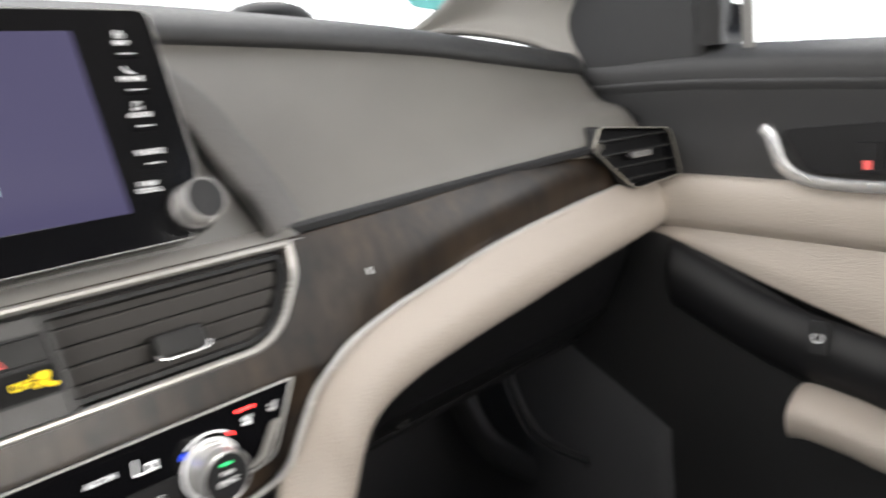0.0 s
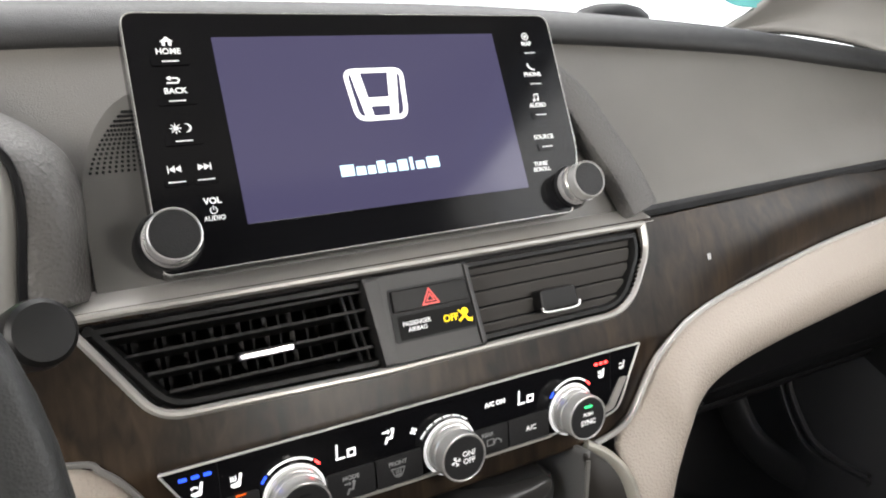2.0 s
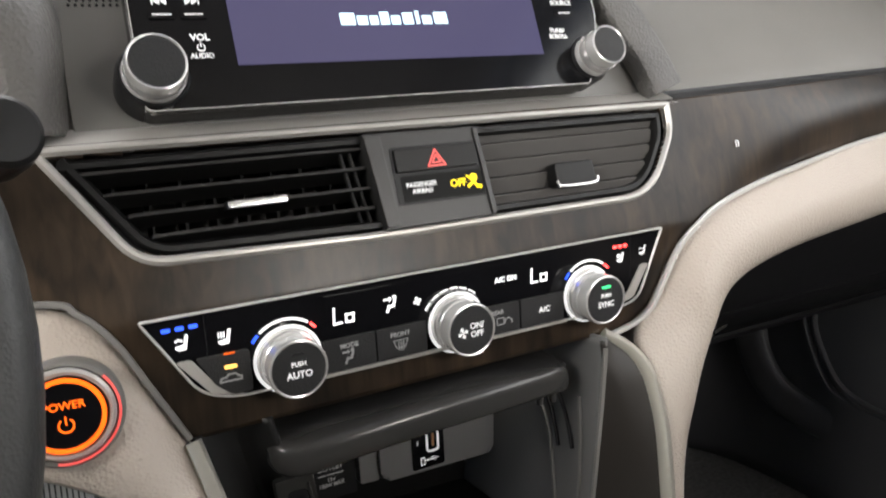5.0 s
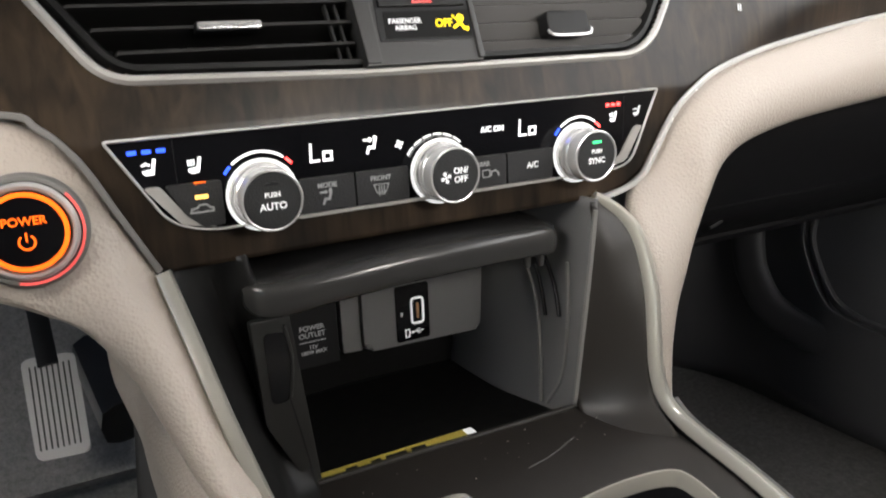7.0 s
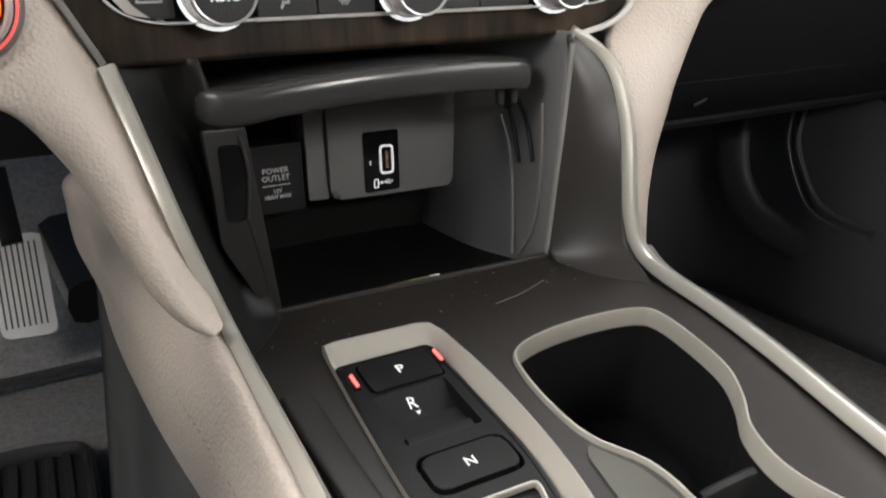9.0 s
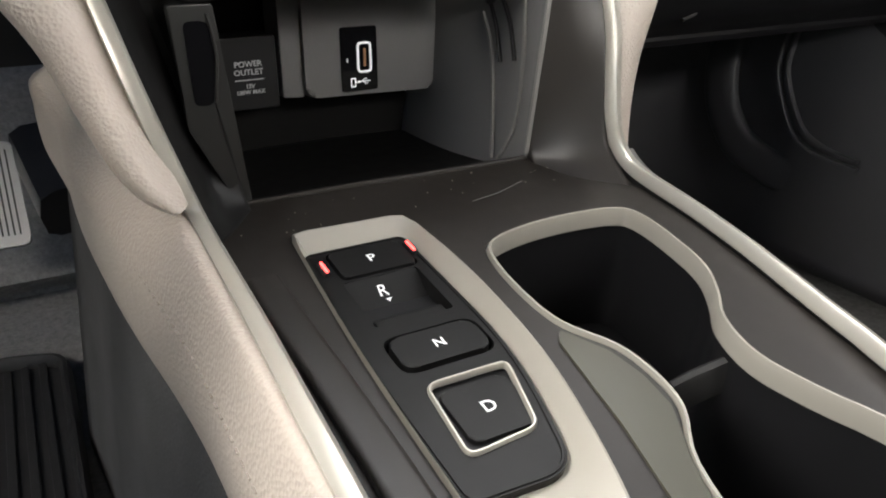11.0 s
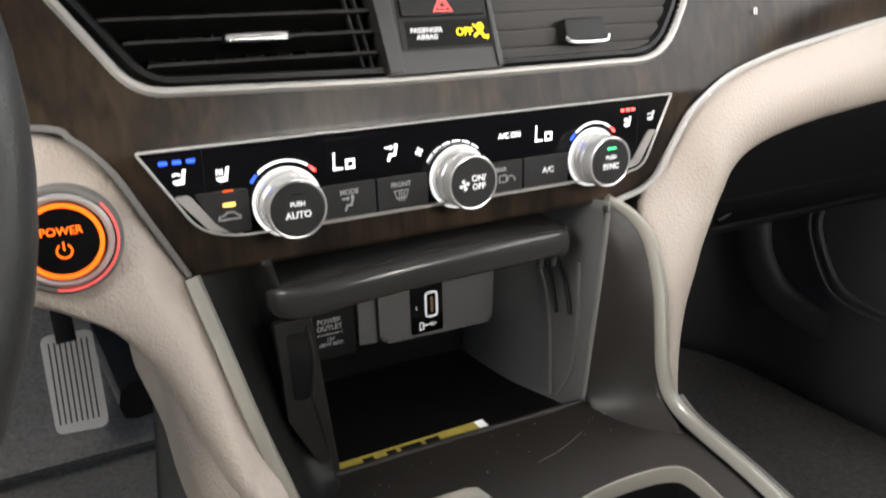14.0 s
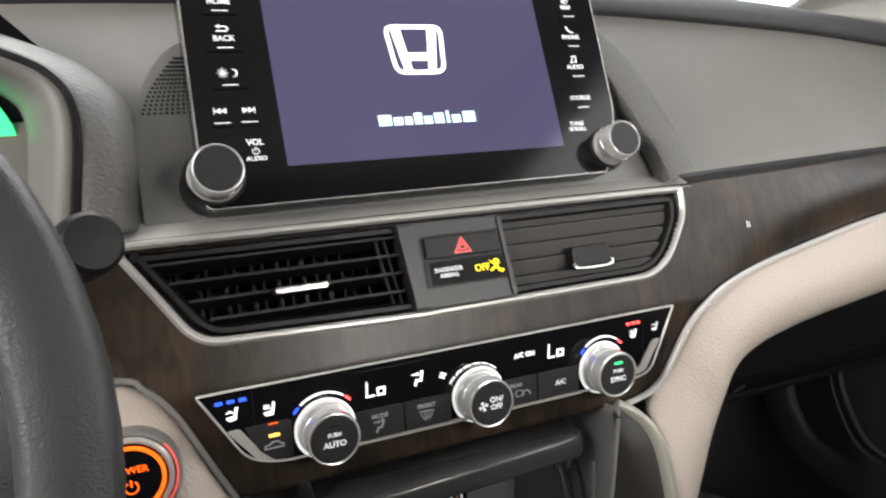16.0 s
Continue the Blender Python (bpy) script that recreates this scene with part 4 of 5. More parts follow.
part("symbol", seat(at(CLI, -0.1151, 0.6307, 0.0017), 0.85, True), LIT, cli)
part("symbol", seat(at(CLI, 0.1360, 0.6338, 0.0017), 0.7, False), WHITE, cli)
for s in (-0.1232, 0.1265):
    part("split", slab(box2(s, 0.618, s + 0.0003, 0.643), 0.001, 0.0017, CLI), BLACK, cli)
part("recirculation_button", slab(rounded([(-0.129, 0.6235), (-0.1045, 0.6235), (-0.1045, 0.6030), (-0.114, 0.6030), (-0.1215, 0.6095)], 0.002, 3), 0.001, 0.0030, CLI, 0.0006), SOFTBLACK, cli)
part("lamp", slab(rounded(box2(-0.1168, 0.6161, -0.1110, 0.6179), 0.0006, 2), 0.003, 0.0034, CLI), AMBER, cli, "lit amber lamp")
part("lamp", slab(box2(-0.1165, 0.6232, -0.1115, 0.6236), 0.003, 0.0034, CLI), ORANGE, cli, "thin orange lamp")
m = at(CLI, -0.1144, 0.6112, 0.0031)
part("symbol", wedge_line(m, [(-0.0048, -0.001), (-0.0044, 0.0006), (-0.002, 0.0010), (-0.0008, 0.0022), (0.0022, 0.0022), (0.0036, 0.0008), (0.0050, 0.0004), (0.0050, -0.001), (-0.0048, -0.001)], 0.0008), DIM, cli)

# ---- start button ----
PWR = pose(-0.1833, -0.0505, 0.6125, 84, 0, -4)
pw = thing("power_button", (-0.1833, -0.049, 0.59), "round black start button with a glowing orange ring", "power button")
part("pod", lathe([(0.0235, -0.012), (0.0235, 0.001), (0.0220, 0.0034), (0.0205, 0.0036), (0.0195, 0.0015), (0.0001, 0.0012)], PWR), GREY, pw, "grey socket")
part("rim", lathe([(0.0200, 0.0), (0.0198, 0.0042), (0.0185, 0.0056), (0.0172, 0.0052), (0.0168, 0.0030), (0.0001, 0.0028)], PWR), SATIN, pw, "silver rim")
part("cap", lathe([(0.0165, 0.002), (0.0163, 0.0046), (0.0155, 0.0054), (0.0001, 0.0058)], PWR), GLOSS, pw, "black push cap")
part("light_ring", arc(0.0150, 0, 359.9, 0.0018, 0.0050, 0.0062, PWR, 48), ORANGE, pw, "glowing orange ring")
part("lettering", words("POWER", 0.0047, at(PWR, 0, 0.0042, 0.0060), bold=0.00006), ORANGE, pw, "glowing orange letters")
m = at(PWR, 0.0, -0.0040, 0.0060)
part("symbol", joined(arc(0.0029, 125, 415, 0.0007, 0, 0.0003, m), bars(m, (-0.00035, 0.0002, 0.00035, 0.0038))), ORANGE, pw, "glowing orange symbol")
part("side_lamp", slab(rounded(box2(-0.0022, -0.004, 0.0022, 0.004), 0.001, 2), 0, 0.0014, pose(-0.1985, -0.0445, 0.6435, 88)), BLUE, pw, "small blue lit lamp beside the button")
# not a lamp: the ring's red glow on the socket, added as an emissive arc
part("glow_edge", arc(0.0212, -105, 40, 0.0010, 0.003, 0.0042, PWR, 24), REDP, pw, "red glow cast on the socket, put in as an emissive arc")

# ---- storage bin under the climate panel ----
sb = thing("storage_bin", (0, 0, 0.45), "open black storage bin under the climate panel", "storage bin")
# floor and back wall: the bin's inner shade is put into their near-black
part("tray_floor", loft([[(x, -0.056, 0.4535), (x, -0.03, 0.4500), (x, 0.03, 0.450), (x, 0.07, 0.451)] for x in (-0.085, -0.03, 0.03, 0.095)], 3, 4), DEEPBLACK, sb, thick=0.004, facing=(0, 0, 1))
part("back_wall", loft([[(-0.09, 0.062, 0.44), (-0.09, 0.060, 0.50), (-0.095, 0.056, 0.60)], [(0, 0.068, 0.44), (0, 0.066, 0.5), (0, 0.06, 0.60)], [(0.095, 0.062, 0.44), (0.095, 0.060, 0.5), (0.1, 0.056, 0.6)]], 4, 4), DEEPBLACK, sb, thick=0.003)
part("roof", block(-0.136, -0.042, 0.584, 0.112, 0.07, 0.589), SOFTBLACK, sb)
part("side_wall", loft([[(0.0985, -0.0585, 0.588), (0.092, -0.02, 0.588), (0.078, 0.026, 0.588), (0.076, 0.065, 0.588)], [(0.093, -0.0585, 0.53), (0.088, -0.022, 0.53), (0.074, 0.024, 0.53), (0.074, 0.065, 0.53)],
                        [(0.0865, -0.0575, 0.465), (0.084, -0.03, 0.46), (0.072, 0.010, 0.455), (0.066, 0.065, 0.452)], [(0.0845, -0.0572, 0.449), (0.082, -0.03, 0.449), (0.070, 0.010, 0.448), (0.064, 0.065, 0.447)]], 6, 6), BINM, sb, "satin black curved side wall", thick=0.003, facing=(-1, -0.3, 0))
part("side_wall", loft([[(-0.0925, -0.0510, 0.553), (-0.086, -0.01, 0.556), (-0.082, 0.065, 0.558)], [(-0.0885, -0.0525, 0.53), (-0.080, -0.01, 0.53), (-0.074, 0.065, 0.53)], [(-0.0755, -0.0535, 0.463), (-0.071, -0.02, 0.46), (-0.068, 0.065, 0.455)],
                        [(-0.0735, -0.0538, 0.449), (-0.070, -0.02, 0.449), (-0.067, 0.065, 0.449)]], 6, 6), BINM, sb, "satin black side wall", thick=0.003, facing=(1, -0.3, 0))
part("guide_slot", sweep([(0.0868, -0.012, 0.547), (0.0868, -0.021, 0.531), (0.0856, -0.0285, 0.511)], 0.0022, 0.0022, (1, 0, 0)), BLACK, sb, "curved lid guide")
part("guide_slot", sweep([(0.0888, -0.022, 0.549), (0.0885, -0.033, 0.533), (0.0872, -0.0405, 0.5135)], 0.0022, 0.0022, (1, 0, 0)), BLACK, sb, "curved lid guide")
# moulded beads, coloured grey to carry the highlight lines along the wall
part("wall_bead", sweep([(0.0848, -0.010, 0.537), (0.0850, -0.020, 0.516), (0.0832, -0.0262, 0.480), (0.0805, -0.030, 0.4545)], 0.0022, 0.0022, (1, 0, 0)), GREY, sb, "raised bead on the bin wall, its highlight put in as grey")
part("wall_bead", sweep([(0.0912, -0.043, 0.548), (0.0896, -0.046, 0.515), (0.0868, -0.045, 0.478), (0.0825, -0.034, 0.4545)], 0.0022, 0.0022, (1, 0, 0)), GREY, sb, "raised bead on the bin wall, its highlight put in as grey")
GP = pose(0, -0.0535, 0, 90)
part("guide_panel", slab(rounded([(-0.1010, 0.555), (-0.0810, 0.555), (-0.0795, 0.535), (-0.0725, 0.4605), (-0.0790, 0.4605), (-0.0980, 0.500)], 0.002, 3), -0.004, 0.0, GP, 0.0012), GUIDEM, sb, "dark satin end of the bin wall")
part("guide_slot", slab(rounded([(-0.0950, 0.548), (-0.0848, 0.548), (-0.0828, 0.533), (-0.0855, 0.511), (-0.0940, 0.511), (-0.0945, 0.530)], 0.003, 4), -0.001, 0.0006, GP, 0.0003), GLOSS, sb, "curved black lid guide")
part("guide_edge", sweep([(-0.0845, -0.0545, 0.551), (-0.0822, -0.0545, 0.533), (-0.0848, -0.0545, 0.512)], 0.0012, 0.0014, (0, 1, 0)), MODULEM, sb, "edge of the lid guide")
part("lip", sweep([(0.0985, -0.0595, 0.582), (0.0945, -0.0600, 0.545), (0.0900, -0.0590, 0.500), (0.0862, -0.0580, 0.4640)], 0.0022, 0.003, (1, 0, 0)), GREY, sb, "edge of the bin wall")
mod_ = part("port_module", slab(rounded([(-0.0135, 0.4885), (0.0735, 0.4865), (0.0735, 0.560), (-0.0135, 0.560)], 0.006, 4), -0.03, 0.0, pose(0, 0.028, 0, 90), 0.007), BINM, sb, "black port module")
part("step", slab(rounded([(-0.0265, 0.4895), (-0.0130, 0.4885), (-0.0130, 0.560), (-0.0265, 0.560)], 0.002, 3), -0.03, -0.004, pose(0, 0.028, 0, 90), 0.005), BINM, mod_)
oc = part("power_outlet", slab(rounded(box2(-0.0620, 0.4845, -0.0280, 0.5260), 0.0015, 3), -0.02, 0.0, pose(0, 0.034, 0, 90), 0.001), BLACK, sb, "black outlet cover")
OUT = pose(0, 0.0338, 0, 90)
part("lettering", words("POWER\nOUTLET", 0.0046, at(OUT, -0.0452, 0.5085), bold=0.00008), DIM, oc)
part("lettering", bars(at(OUT, -0.0452, 0.5020), (-0.0085, -0.0003, 0.0085, 0.0003)), DIM, oc)
part("lettering", words("12V\n180W MAX", 0.0034, at(OUT, -0.0450, 0.4965), bold=0.00006), DIM, oc)
UP = pose(0, 0.0278, 0, 90)
us = part("usb_port", slab(rounded(box2(0.0088, 0.4902, 0.0325, 0.5285), 0.002, 3), 0, 0.001, UP, 0.0004), GLOSS, sb, "black usb plate")
part("socket", band(rounded(box2(0.0190, 0.5010, 0.0285, 0.5195), 0.0032, 4), 0.0013, 0.0006, 0.0022, UP), WHITE, us, "pale socket rim")
part("tongue", slab(box2(0.0232, 0.5050, 0.0247, 0.5155), 0.0008, 0.0018, UP), COPPER, us, "copper contacts")
part("lettering", words("1", 0.0040, at(UP, 0.0128, 0.5090, 0.0011)), WHITE, us)
m = at(UP, 0.0212, 0.4958, 0.0011) @ Matrix.Scale(0.74, 4)
part("symbol", joined(wedge_line(m, [(-0.0085, -0.0036), (-0.0050, -0.0036), (-0.0050, 0.0030), (-0.0085, 0.0030), (-0.0085, -0.0036)], 0.0008), wedge_line(m, [(-0.0020, 0), (0.0082, 0.0004)], 0.0006), dot(at(m, -0.0018, 0), 0.0010), dot(at(m, -0.0038, 0), 0.0007),
                      wedge_line(m, [(0.0010, 0.0002), (0.0030, 0.0020), (0.0052, 0.0021)], 0.0005), wedge_line(m, [(0.0024, 0.0002), (0.0042, -0.0016), (0.0060, -0.0017)], 0.0005)), WHITE, us, "printed usb symbol")
# rolled-up lid
lid = thing("bin_lid", (0, -0.05, 0.565), "glossy dark grey curved lid, rolled open above the bin", "bin lid")
secs = []
for x, z, y in ((-0.1010, 0.5650, -0.046), (-0.0960, 0.5640, -0.054), (-0.084, 0.5635, -0.0600), (-0.060, 0.5665, -0.0625), (-0.02, 0.5690, -0.0640), (0.025, 0.5690, -0.0620), (0.060, 0.5670, -0.0565), (0.0770, 0.5650, -0.0510), (0.0792, 0.5650, -0.047)):
    e = 0.55 if x in (-0.1010, 0.0792) else 1.0
    secs.append([(x, y + 0.055, z + 0.009), (x, y + 0.02, z + 0.0095), (x, y + 0.004, z + 0.0085 * e), (x, y, z + 0.0040 * e), (x, y + 0.0006, z - 0.0045 * e), (x, y + 0.004, z - 0.0075 * e), (x, y + 0.016, z - 0.0070), (x, y + 0.055, z - 0.004)])
part("panel", loft(secs, 4, 4), LIDM, lid, "glossy rounded panel", thick=0.002)
part("end_cap", slab(rounded(box2(-0.046, 0.5570, 0.0, 0.5740), 0.003, 3), 0, 0.003, Matrix(((0, 0, 1, 0.0765), (1, 0, 0, 0), (0, 1, 0, 0), (0, 0, 0, 1)))), BLACK, lid)
for x, y in ((-0.084, -0.050), (0.071, -0.044), (0.0625, -0.043)):
    part("bumper", lathe([(0.0001, -0.009), (0.0022, -0.008), (0.0026, -0.004), (0.0026, 0.001)], pose(x, y, 0.5585)), LIDM, lid, "small round rubber stop")
part("arm", sweep([(-0.092, -0.036, 0.562), (-0.091, -0.034, 0.552), (-0.089, -0.034, 0.545)], 0.005, 0.012, (1, 0, 0)), BLACK, lid)
part("arm", sweep([(0.075, -0.032, 0.562), (0.079, -0.026, 0.552), (0.084, -0.018, 0.545)], 0.006, 0.006, (1, 0, 0)), BLACK, lid)
wst = thing("warning_sticker", (-0.02, -0.042, 0.452), "yellow and white warning sticker on the bin floor", "sticker")
WS = pose(0, 0, 0.4522, -2)
part("sheet", slab(box2(-0.072, -0.0500, 0.0205, -0.0345), 0.0, 0.0004, WS), STICKER, wst, "yellow printed sheet")
part("end", slab(box2(0.0205, -0.0500, 0.0265, -0.0345), 0.0, 0.0004, WS), WHITE, wst, "white end of the sheet")
for x0, x1 in ((-0.055, -0.048), (-0.040, -0.034), (-0.031, -0.018), (-0.015, -0.006)):
    part("print_bar", slab(box2(x0, -0.0425, x1, -0.0375), 0.0004, 0.0006, WS), BLACK, wst, "plain dark printed bar")
# ---- console ----
con = thing("center_console", (0, -0.3, 0.17), "dark bronze centre console with champagne side rails and ivory flanks", "center console")
SHIFT = rounded([(-0.0745, dy(-0.310)), (-0.040, dy(-0.310)), (-0.0245, dy(-0.270)), (-0.0100, dy(-0.215)), (-0.0060, dy(-0.150)), (-0.0105, dy(-0.095)), (-0.0680, dy(-0.093)), (-0.0735, dy(-0.18))], [0.01, 0.01, 0.03, 0.03, 0.03, 0.008, 0.005, 0.05], 5)
CUP = [(0.0125, -0.1335), (0.034, -0.1255), (0.066, -0.1235), (0.094, -0.1275), (0.1025, -0.139), (0.1010, -0.168), (0.0960, -0.190), (0.0850, -0.208), (0.0725, -0.2235), (0.0665, -0.245), (0.0715, -0.268), (0.082, -0.300), (0.078, -0.350), (0.045, -0.372), (0.010, -0.355),
       (-0.006, -0.310), (0.0000, -0.276), (0.0150, -0.254), (0.0185, -0.236), (0.0165, -0.2185), (0.0060, -0.199), (0.0035, -0.178), (0.0055, -0.152)]
CUPS = [Vector((p.x, p.y)) for p in glide([(x, dy(y), 0) for x, y in CUP], 4, True)]
DO = [(-0.0755, dy(-0.0535)), (-0.02, dy(-0.0545)), (0.04, dy(-0.0560)), (0.0865, dy(-0.0570)), (0.113, dy(-0.078)), (0.1245, dy(-0.105)), (0.1235, dy(-0.150)), (0.1185, dy(-0.188)), (0.1120, dy(-0.222)), (0.1065, dy(-0.252)), (0.097, dy(-0.32)), (0.09, dy(-0.55)),
      (-0.112, dy(-0.55)), (-0.111, dy(-0.26)), (-0.109, dy(-0.19)), (-0.107, dy(-0.13)), (-0.1045, dy(-0.095)), (-0.092, dy(-0.070))]
part("deck", slab(DO, -0.004, 0.0, DECK, holes=(SHIFT, CUPS)), DECKM, con, "dark bronze satin deck", smooth=False)
part("deck_lip", sweep([(-0.0755, -0.0535, 0.4605), (-0.02, -0.0543, 0.4605), (0.04, -0.056, 0.4603), (0.0865, -0.057, 0.4603)], 0.004, 0.004, sides=8), DECKM, con, "rounded front edge of the deck")
part("column", loft([[(0.0985, -0.0590, 0.5865), (0.101, -0.056, 0.5865), (0.107, -0.0515, 0.586)], [(0.0950, -0.0595, 0.560), (0.107, -0.0650, 0.561), (0.1235, -0.0640, 0.564)], [(0.0925, -0.0595, 0.535), (0.107, -0.0680, 0.535), (0.1245, -0.0735, 0.537)],
                     [(0.0895, -0.0590, 0.505), (0.106, -0.0700, 0.505), (0.1215, -0.0815, 0.506)], [(0.0875, -0.0580, 0.480), (0.104, -0.0730, 0.480), (0.1200, -0.0860, 0.482)], [(0.0868, -0.0580, 0.4655), (0.102, -0.0790, 0.4650), (0.1205, -0.0920, 0.468)],
                     [(0.0868, -0.0640, 0.4594), (0.099, -0.0900, 0.4560), (0.1220, -0.1100, 0.4535)]], 6, 5), DECKM, con, "bronze satin column beside the bin", thick=0.003)
part("column", loft([[(-0.0985, -0.0495, 0.5865), (-0.115, -0.040, 0.5865), (-0.134, -0.0490, 0.586)], [(-0.0930, -0.0520, 0.555), (-0.108, -0.036, 0.555), (-0.1275, -0.0640, 0.556)], [(-0.0870, -0.0535, 0.522), (-0.100, -0.038, 0.522), (-0.1200, -0.0790, 0.523)],
                     [(-0.0810, -0.0540, 0.490), (-0.094, -0.045, 0.490), (-0.1120, -0.0865, 0.494)], [(-0.0765, -0.0540, 0.466), (-0.091, -0.062, 0.466), (-0.1065, -0.0950, 0.473)], [(-0.0755, -0.0600, 0.4602), (-0.090, -0.080, 0.4585), (-0.1060, -0.1050, 0.462)]], 6, 5), COLUMNM, con, "column beside the bin, its shade put into a near-black colour", thick=0.003)
RR = [(0.104, -0.0500, 0.5865), (0.118, -0.0560, 0.577), (0.1255, -0.0650, 0.563), (0.1270, -0.0755, 0.535), (0.1245, -0.0825, 0.507), (0.1235, -0.0870, 0.486), (0.1255, -0.0930, 0.470), (0.1280, -0.1080, 0.460), (0.1270, -0.1500, 0.4535), (0.1220, -0.1880, 0.4490),
      (0.1155, -0.2220, 0.4447), (0.1100, -0.2520, 0.4410), (0.100, -0.32, 0.433), (0.093, -0.55, 0.405)]
part("rail", sweep(RR, 0.0072, 0.0085, (0.35, -0.5, 0.8)), RAILM, con, "champagne satin side rail")
part("rail_edge", sweep([(x + 0.0075, y + 0.002, z - 0.003) for x, y, z in RR[6:]], 0.007, 0.006, (0.35, -0.5, 0.8)), GREY, con, "dull outer edge of the rail")
RL = [(-0.1345, -0.0500, 0.585), (-0.1285, -0.0620, 0.559), (-0.1210, -0.0795, 0.525), (-0.1135, -0.0880, 0.497), (-0.1085, -0.0960, 0.479), (-0.1075, -0.115, 0.4735), (-0.1080, -0.15, 0.4715), (-0.1090, -0.19, 0.4705), (-0.1105, -0.23, 0.469), (-0.1115, -0.27, 0.466), (-0.113, -0.34, 0.458), (-0.115, -0.55, 0.43)]
part("rail", sweep(RL, 0.0072, 0.008, (-0.35, -0.5, 0.8)), RAILM, con, "champagne satin side rail")
part("inner_wall", loft([[(x + 0.002, y, z - 0.002), (x + 0.006, y, z - 0.012), (x + 0.009, y, z - 0.02)] for x, y, z in RL[4:]], 4, 3), DECKM, con, thick=0.002, facing=(1, 0, 0.3))
part("shoulder", sweep([(-0.0900, -0.125, 0.4535), (-0.0895, -0.16, 0.4500), (-0.0880, -0.20, 0.4455), (-0.0870, -0.25, 0.4395), (-0.0870, -0.33, 0.4295), (-0.088, -0.54, 0.404)], 0.014, 0.006, (0, 0.12, 1), sides=14), DECKM, con, "soft moulded ridge beside the selector")
# ivory flank below the left rail, carpet below it
FL = []
for y, xo, z0 in ((0.20, -0.1560, 0.50), (0.12, -0.1480, 0.49), (0.04, -0.1480, 0.490), (-0.04, -0.1420, 0.484), (-0.10, -0.1330, 0.476), (-0.16, -0.1275, 0.4715), (-0.24, -0.1265, 0.4675), (-0.34, -0.1270, 0.458), (-0.55, -0.130, 0.43)):
    xr = -0.1105 if y < -0.08 else -0.105
    FL.append([(xr, y, z0), (xr - 0.007, y, z0 + 0.001), (xo + 0.004, y, z0 - 0.014), (xo, y, z0 - 0.035), (xo + 0.001, y, z0 - 0.065), (xo + 0.006, y, z0 - 0.085)])
part("flank", loft(FL, 5, 5), LEATHER, con, "ivory leather flank with a stitched seam", thick=0.003, facing=(-1, 0, 0))
stitch = []
for k in range(70):
    y = 0.10 - 0.006 * k
    q = between(-y, [(-0.20, 0), (-0.12, 1), (-0.04, 2), (0.04, 3), (0.10, 4), (0.16, 5), (0.24, 6), (0.34, 7), (0.55, 8)])
    i = min(7, int(q))
    xo = FL[i][3][0] + (FL[i + 1][3][0] - FL[i][3][0]) * (q - i)
    z0 = FL[i][0][2] + (FL[i + 1][0][2] - FL[i][0][2]) * (q - i)
    stitch.append(block(xo + 0.0008, y - 0.0016, z0 - 0.0252, xo + 0.003, y + 0.0016, z0 - 0.0247))
tagged(part("stitching", joined(*stitch), THREAD, con, "dark thread stitching"), kind="stuff")
DARKCARPET = material("charcoal_carpet", (0.075, 0.074, 0.073), 0.95, grain=1.0, grain_size=500, stain=0.5, spec=0.1)
part("carpet_side", loft([[(r[5][0] + 0.006, r[5][1], r[5][2] + 0.004), (r[5][0] - 0.004, r[5][1], 0.32), (r[5][0] - 0.02, r[5][1], 0.17)] for r in FL], 3, 5), DARKCARPET, con, "dark carpeted lower side", thick=0.003, facing=(-1, 0, 0))
part("passenger_side", loft([[(x + 0.009, y, z - 0.004), (x + 0.016, y, z - 0.05), (x + 0.02, y, 0.30), (x + 0.024, y, 0.17)] for x, y, z in ((0.12, 0.35, 0.45), (0.125, 0.1, 0.46), (0.126, -0.1, 0.46), (0.126, -0.15, 0.4525), (0.115, -0.225, 0.443), (0.10, -0.32, 0.432), (0.093, -0.55, 0.405))], 4, 5), SOFTBLACK, con, "black passenger side", thick=0.003, facing=(1, 0, 0))
# cup holder
cup = part("cup_holder", joined(slab(CUPS, -0.075, -0.072, DECK), band(CUPS, 0.001, -0.074, -0.002, DECK)), BLACK, con, "deep black double cup holder")
part("rim", band(CUPS, 0.0032, -0.008, 0.0018, DECK), CHAMP, cup, "champagne rim")
part("rubber_tab", sweep([DECK @ Vector((0.071, dy(-0.232), -0.02)), DECK @ Vector((0.058, dy(-0.228), -0.026)), DECK @ Vector((0.050, dy(-0.226), -0.03))], 0.006, 0.016, (0, 0, 1)), RUBBER, cup, "rubber grip tab")
part("side_plate", slab(rounded([(-0.018, dy(-0.292)), (-0.006, dy(-0.292)), (0.0005, dy(-0.2755)), (0.0135, dy(-0.2525)), (0.0155, dy(-0.236)), (0.0135, dy(-0.2200)), (0.0035, dy(-0.2010)), (-0.0010, dy(-0.207)), (-0.0085, dy(-0.252))], 0.002, 3), 0, 0.0012, DECK), SIDEPLATE, con, "olive grey plate beside the cup holder")
tagged(part("scratch", wedge_line(DECK, [(0.0295, dy(-0.0925)), (0.044, dy(-0.0900)), (0.056, dy(-0.0862)), (0.0675, dy(-0.0815))], 0.0004, 0.0002), GREY, con, "pale scratch on the deck"))
rnd = random.Random(4)
specks = [dot(at(DECK, rnd.uniform(-0.1, 0.11), dy(rnd.uniform(-0.09, -0.06)), 0.0001), rnd.uniform(0.0002, 0.0006), 0.0002, 5) for _ in range(26)]
tagged(part("dust", joined(*specks), CHAMP, con, "pale dust specks"), kind="stuff")

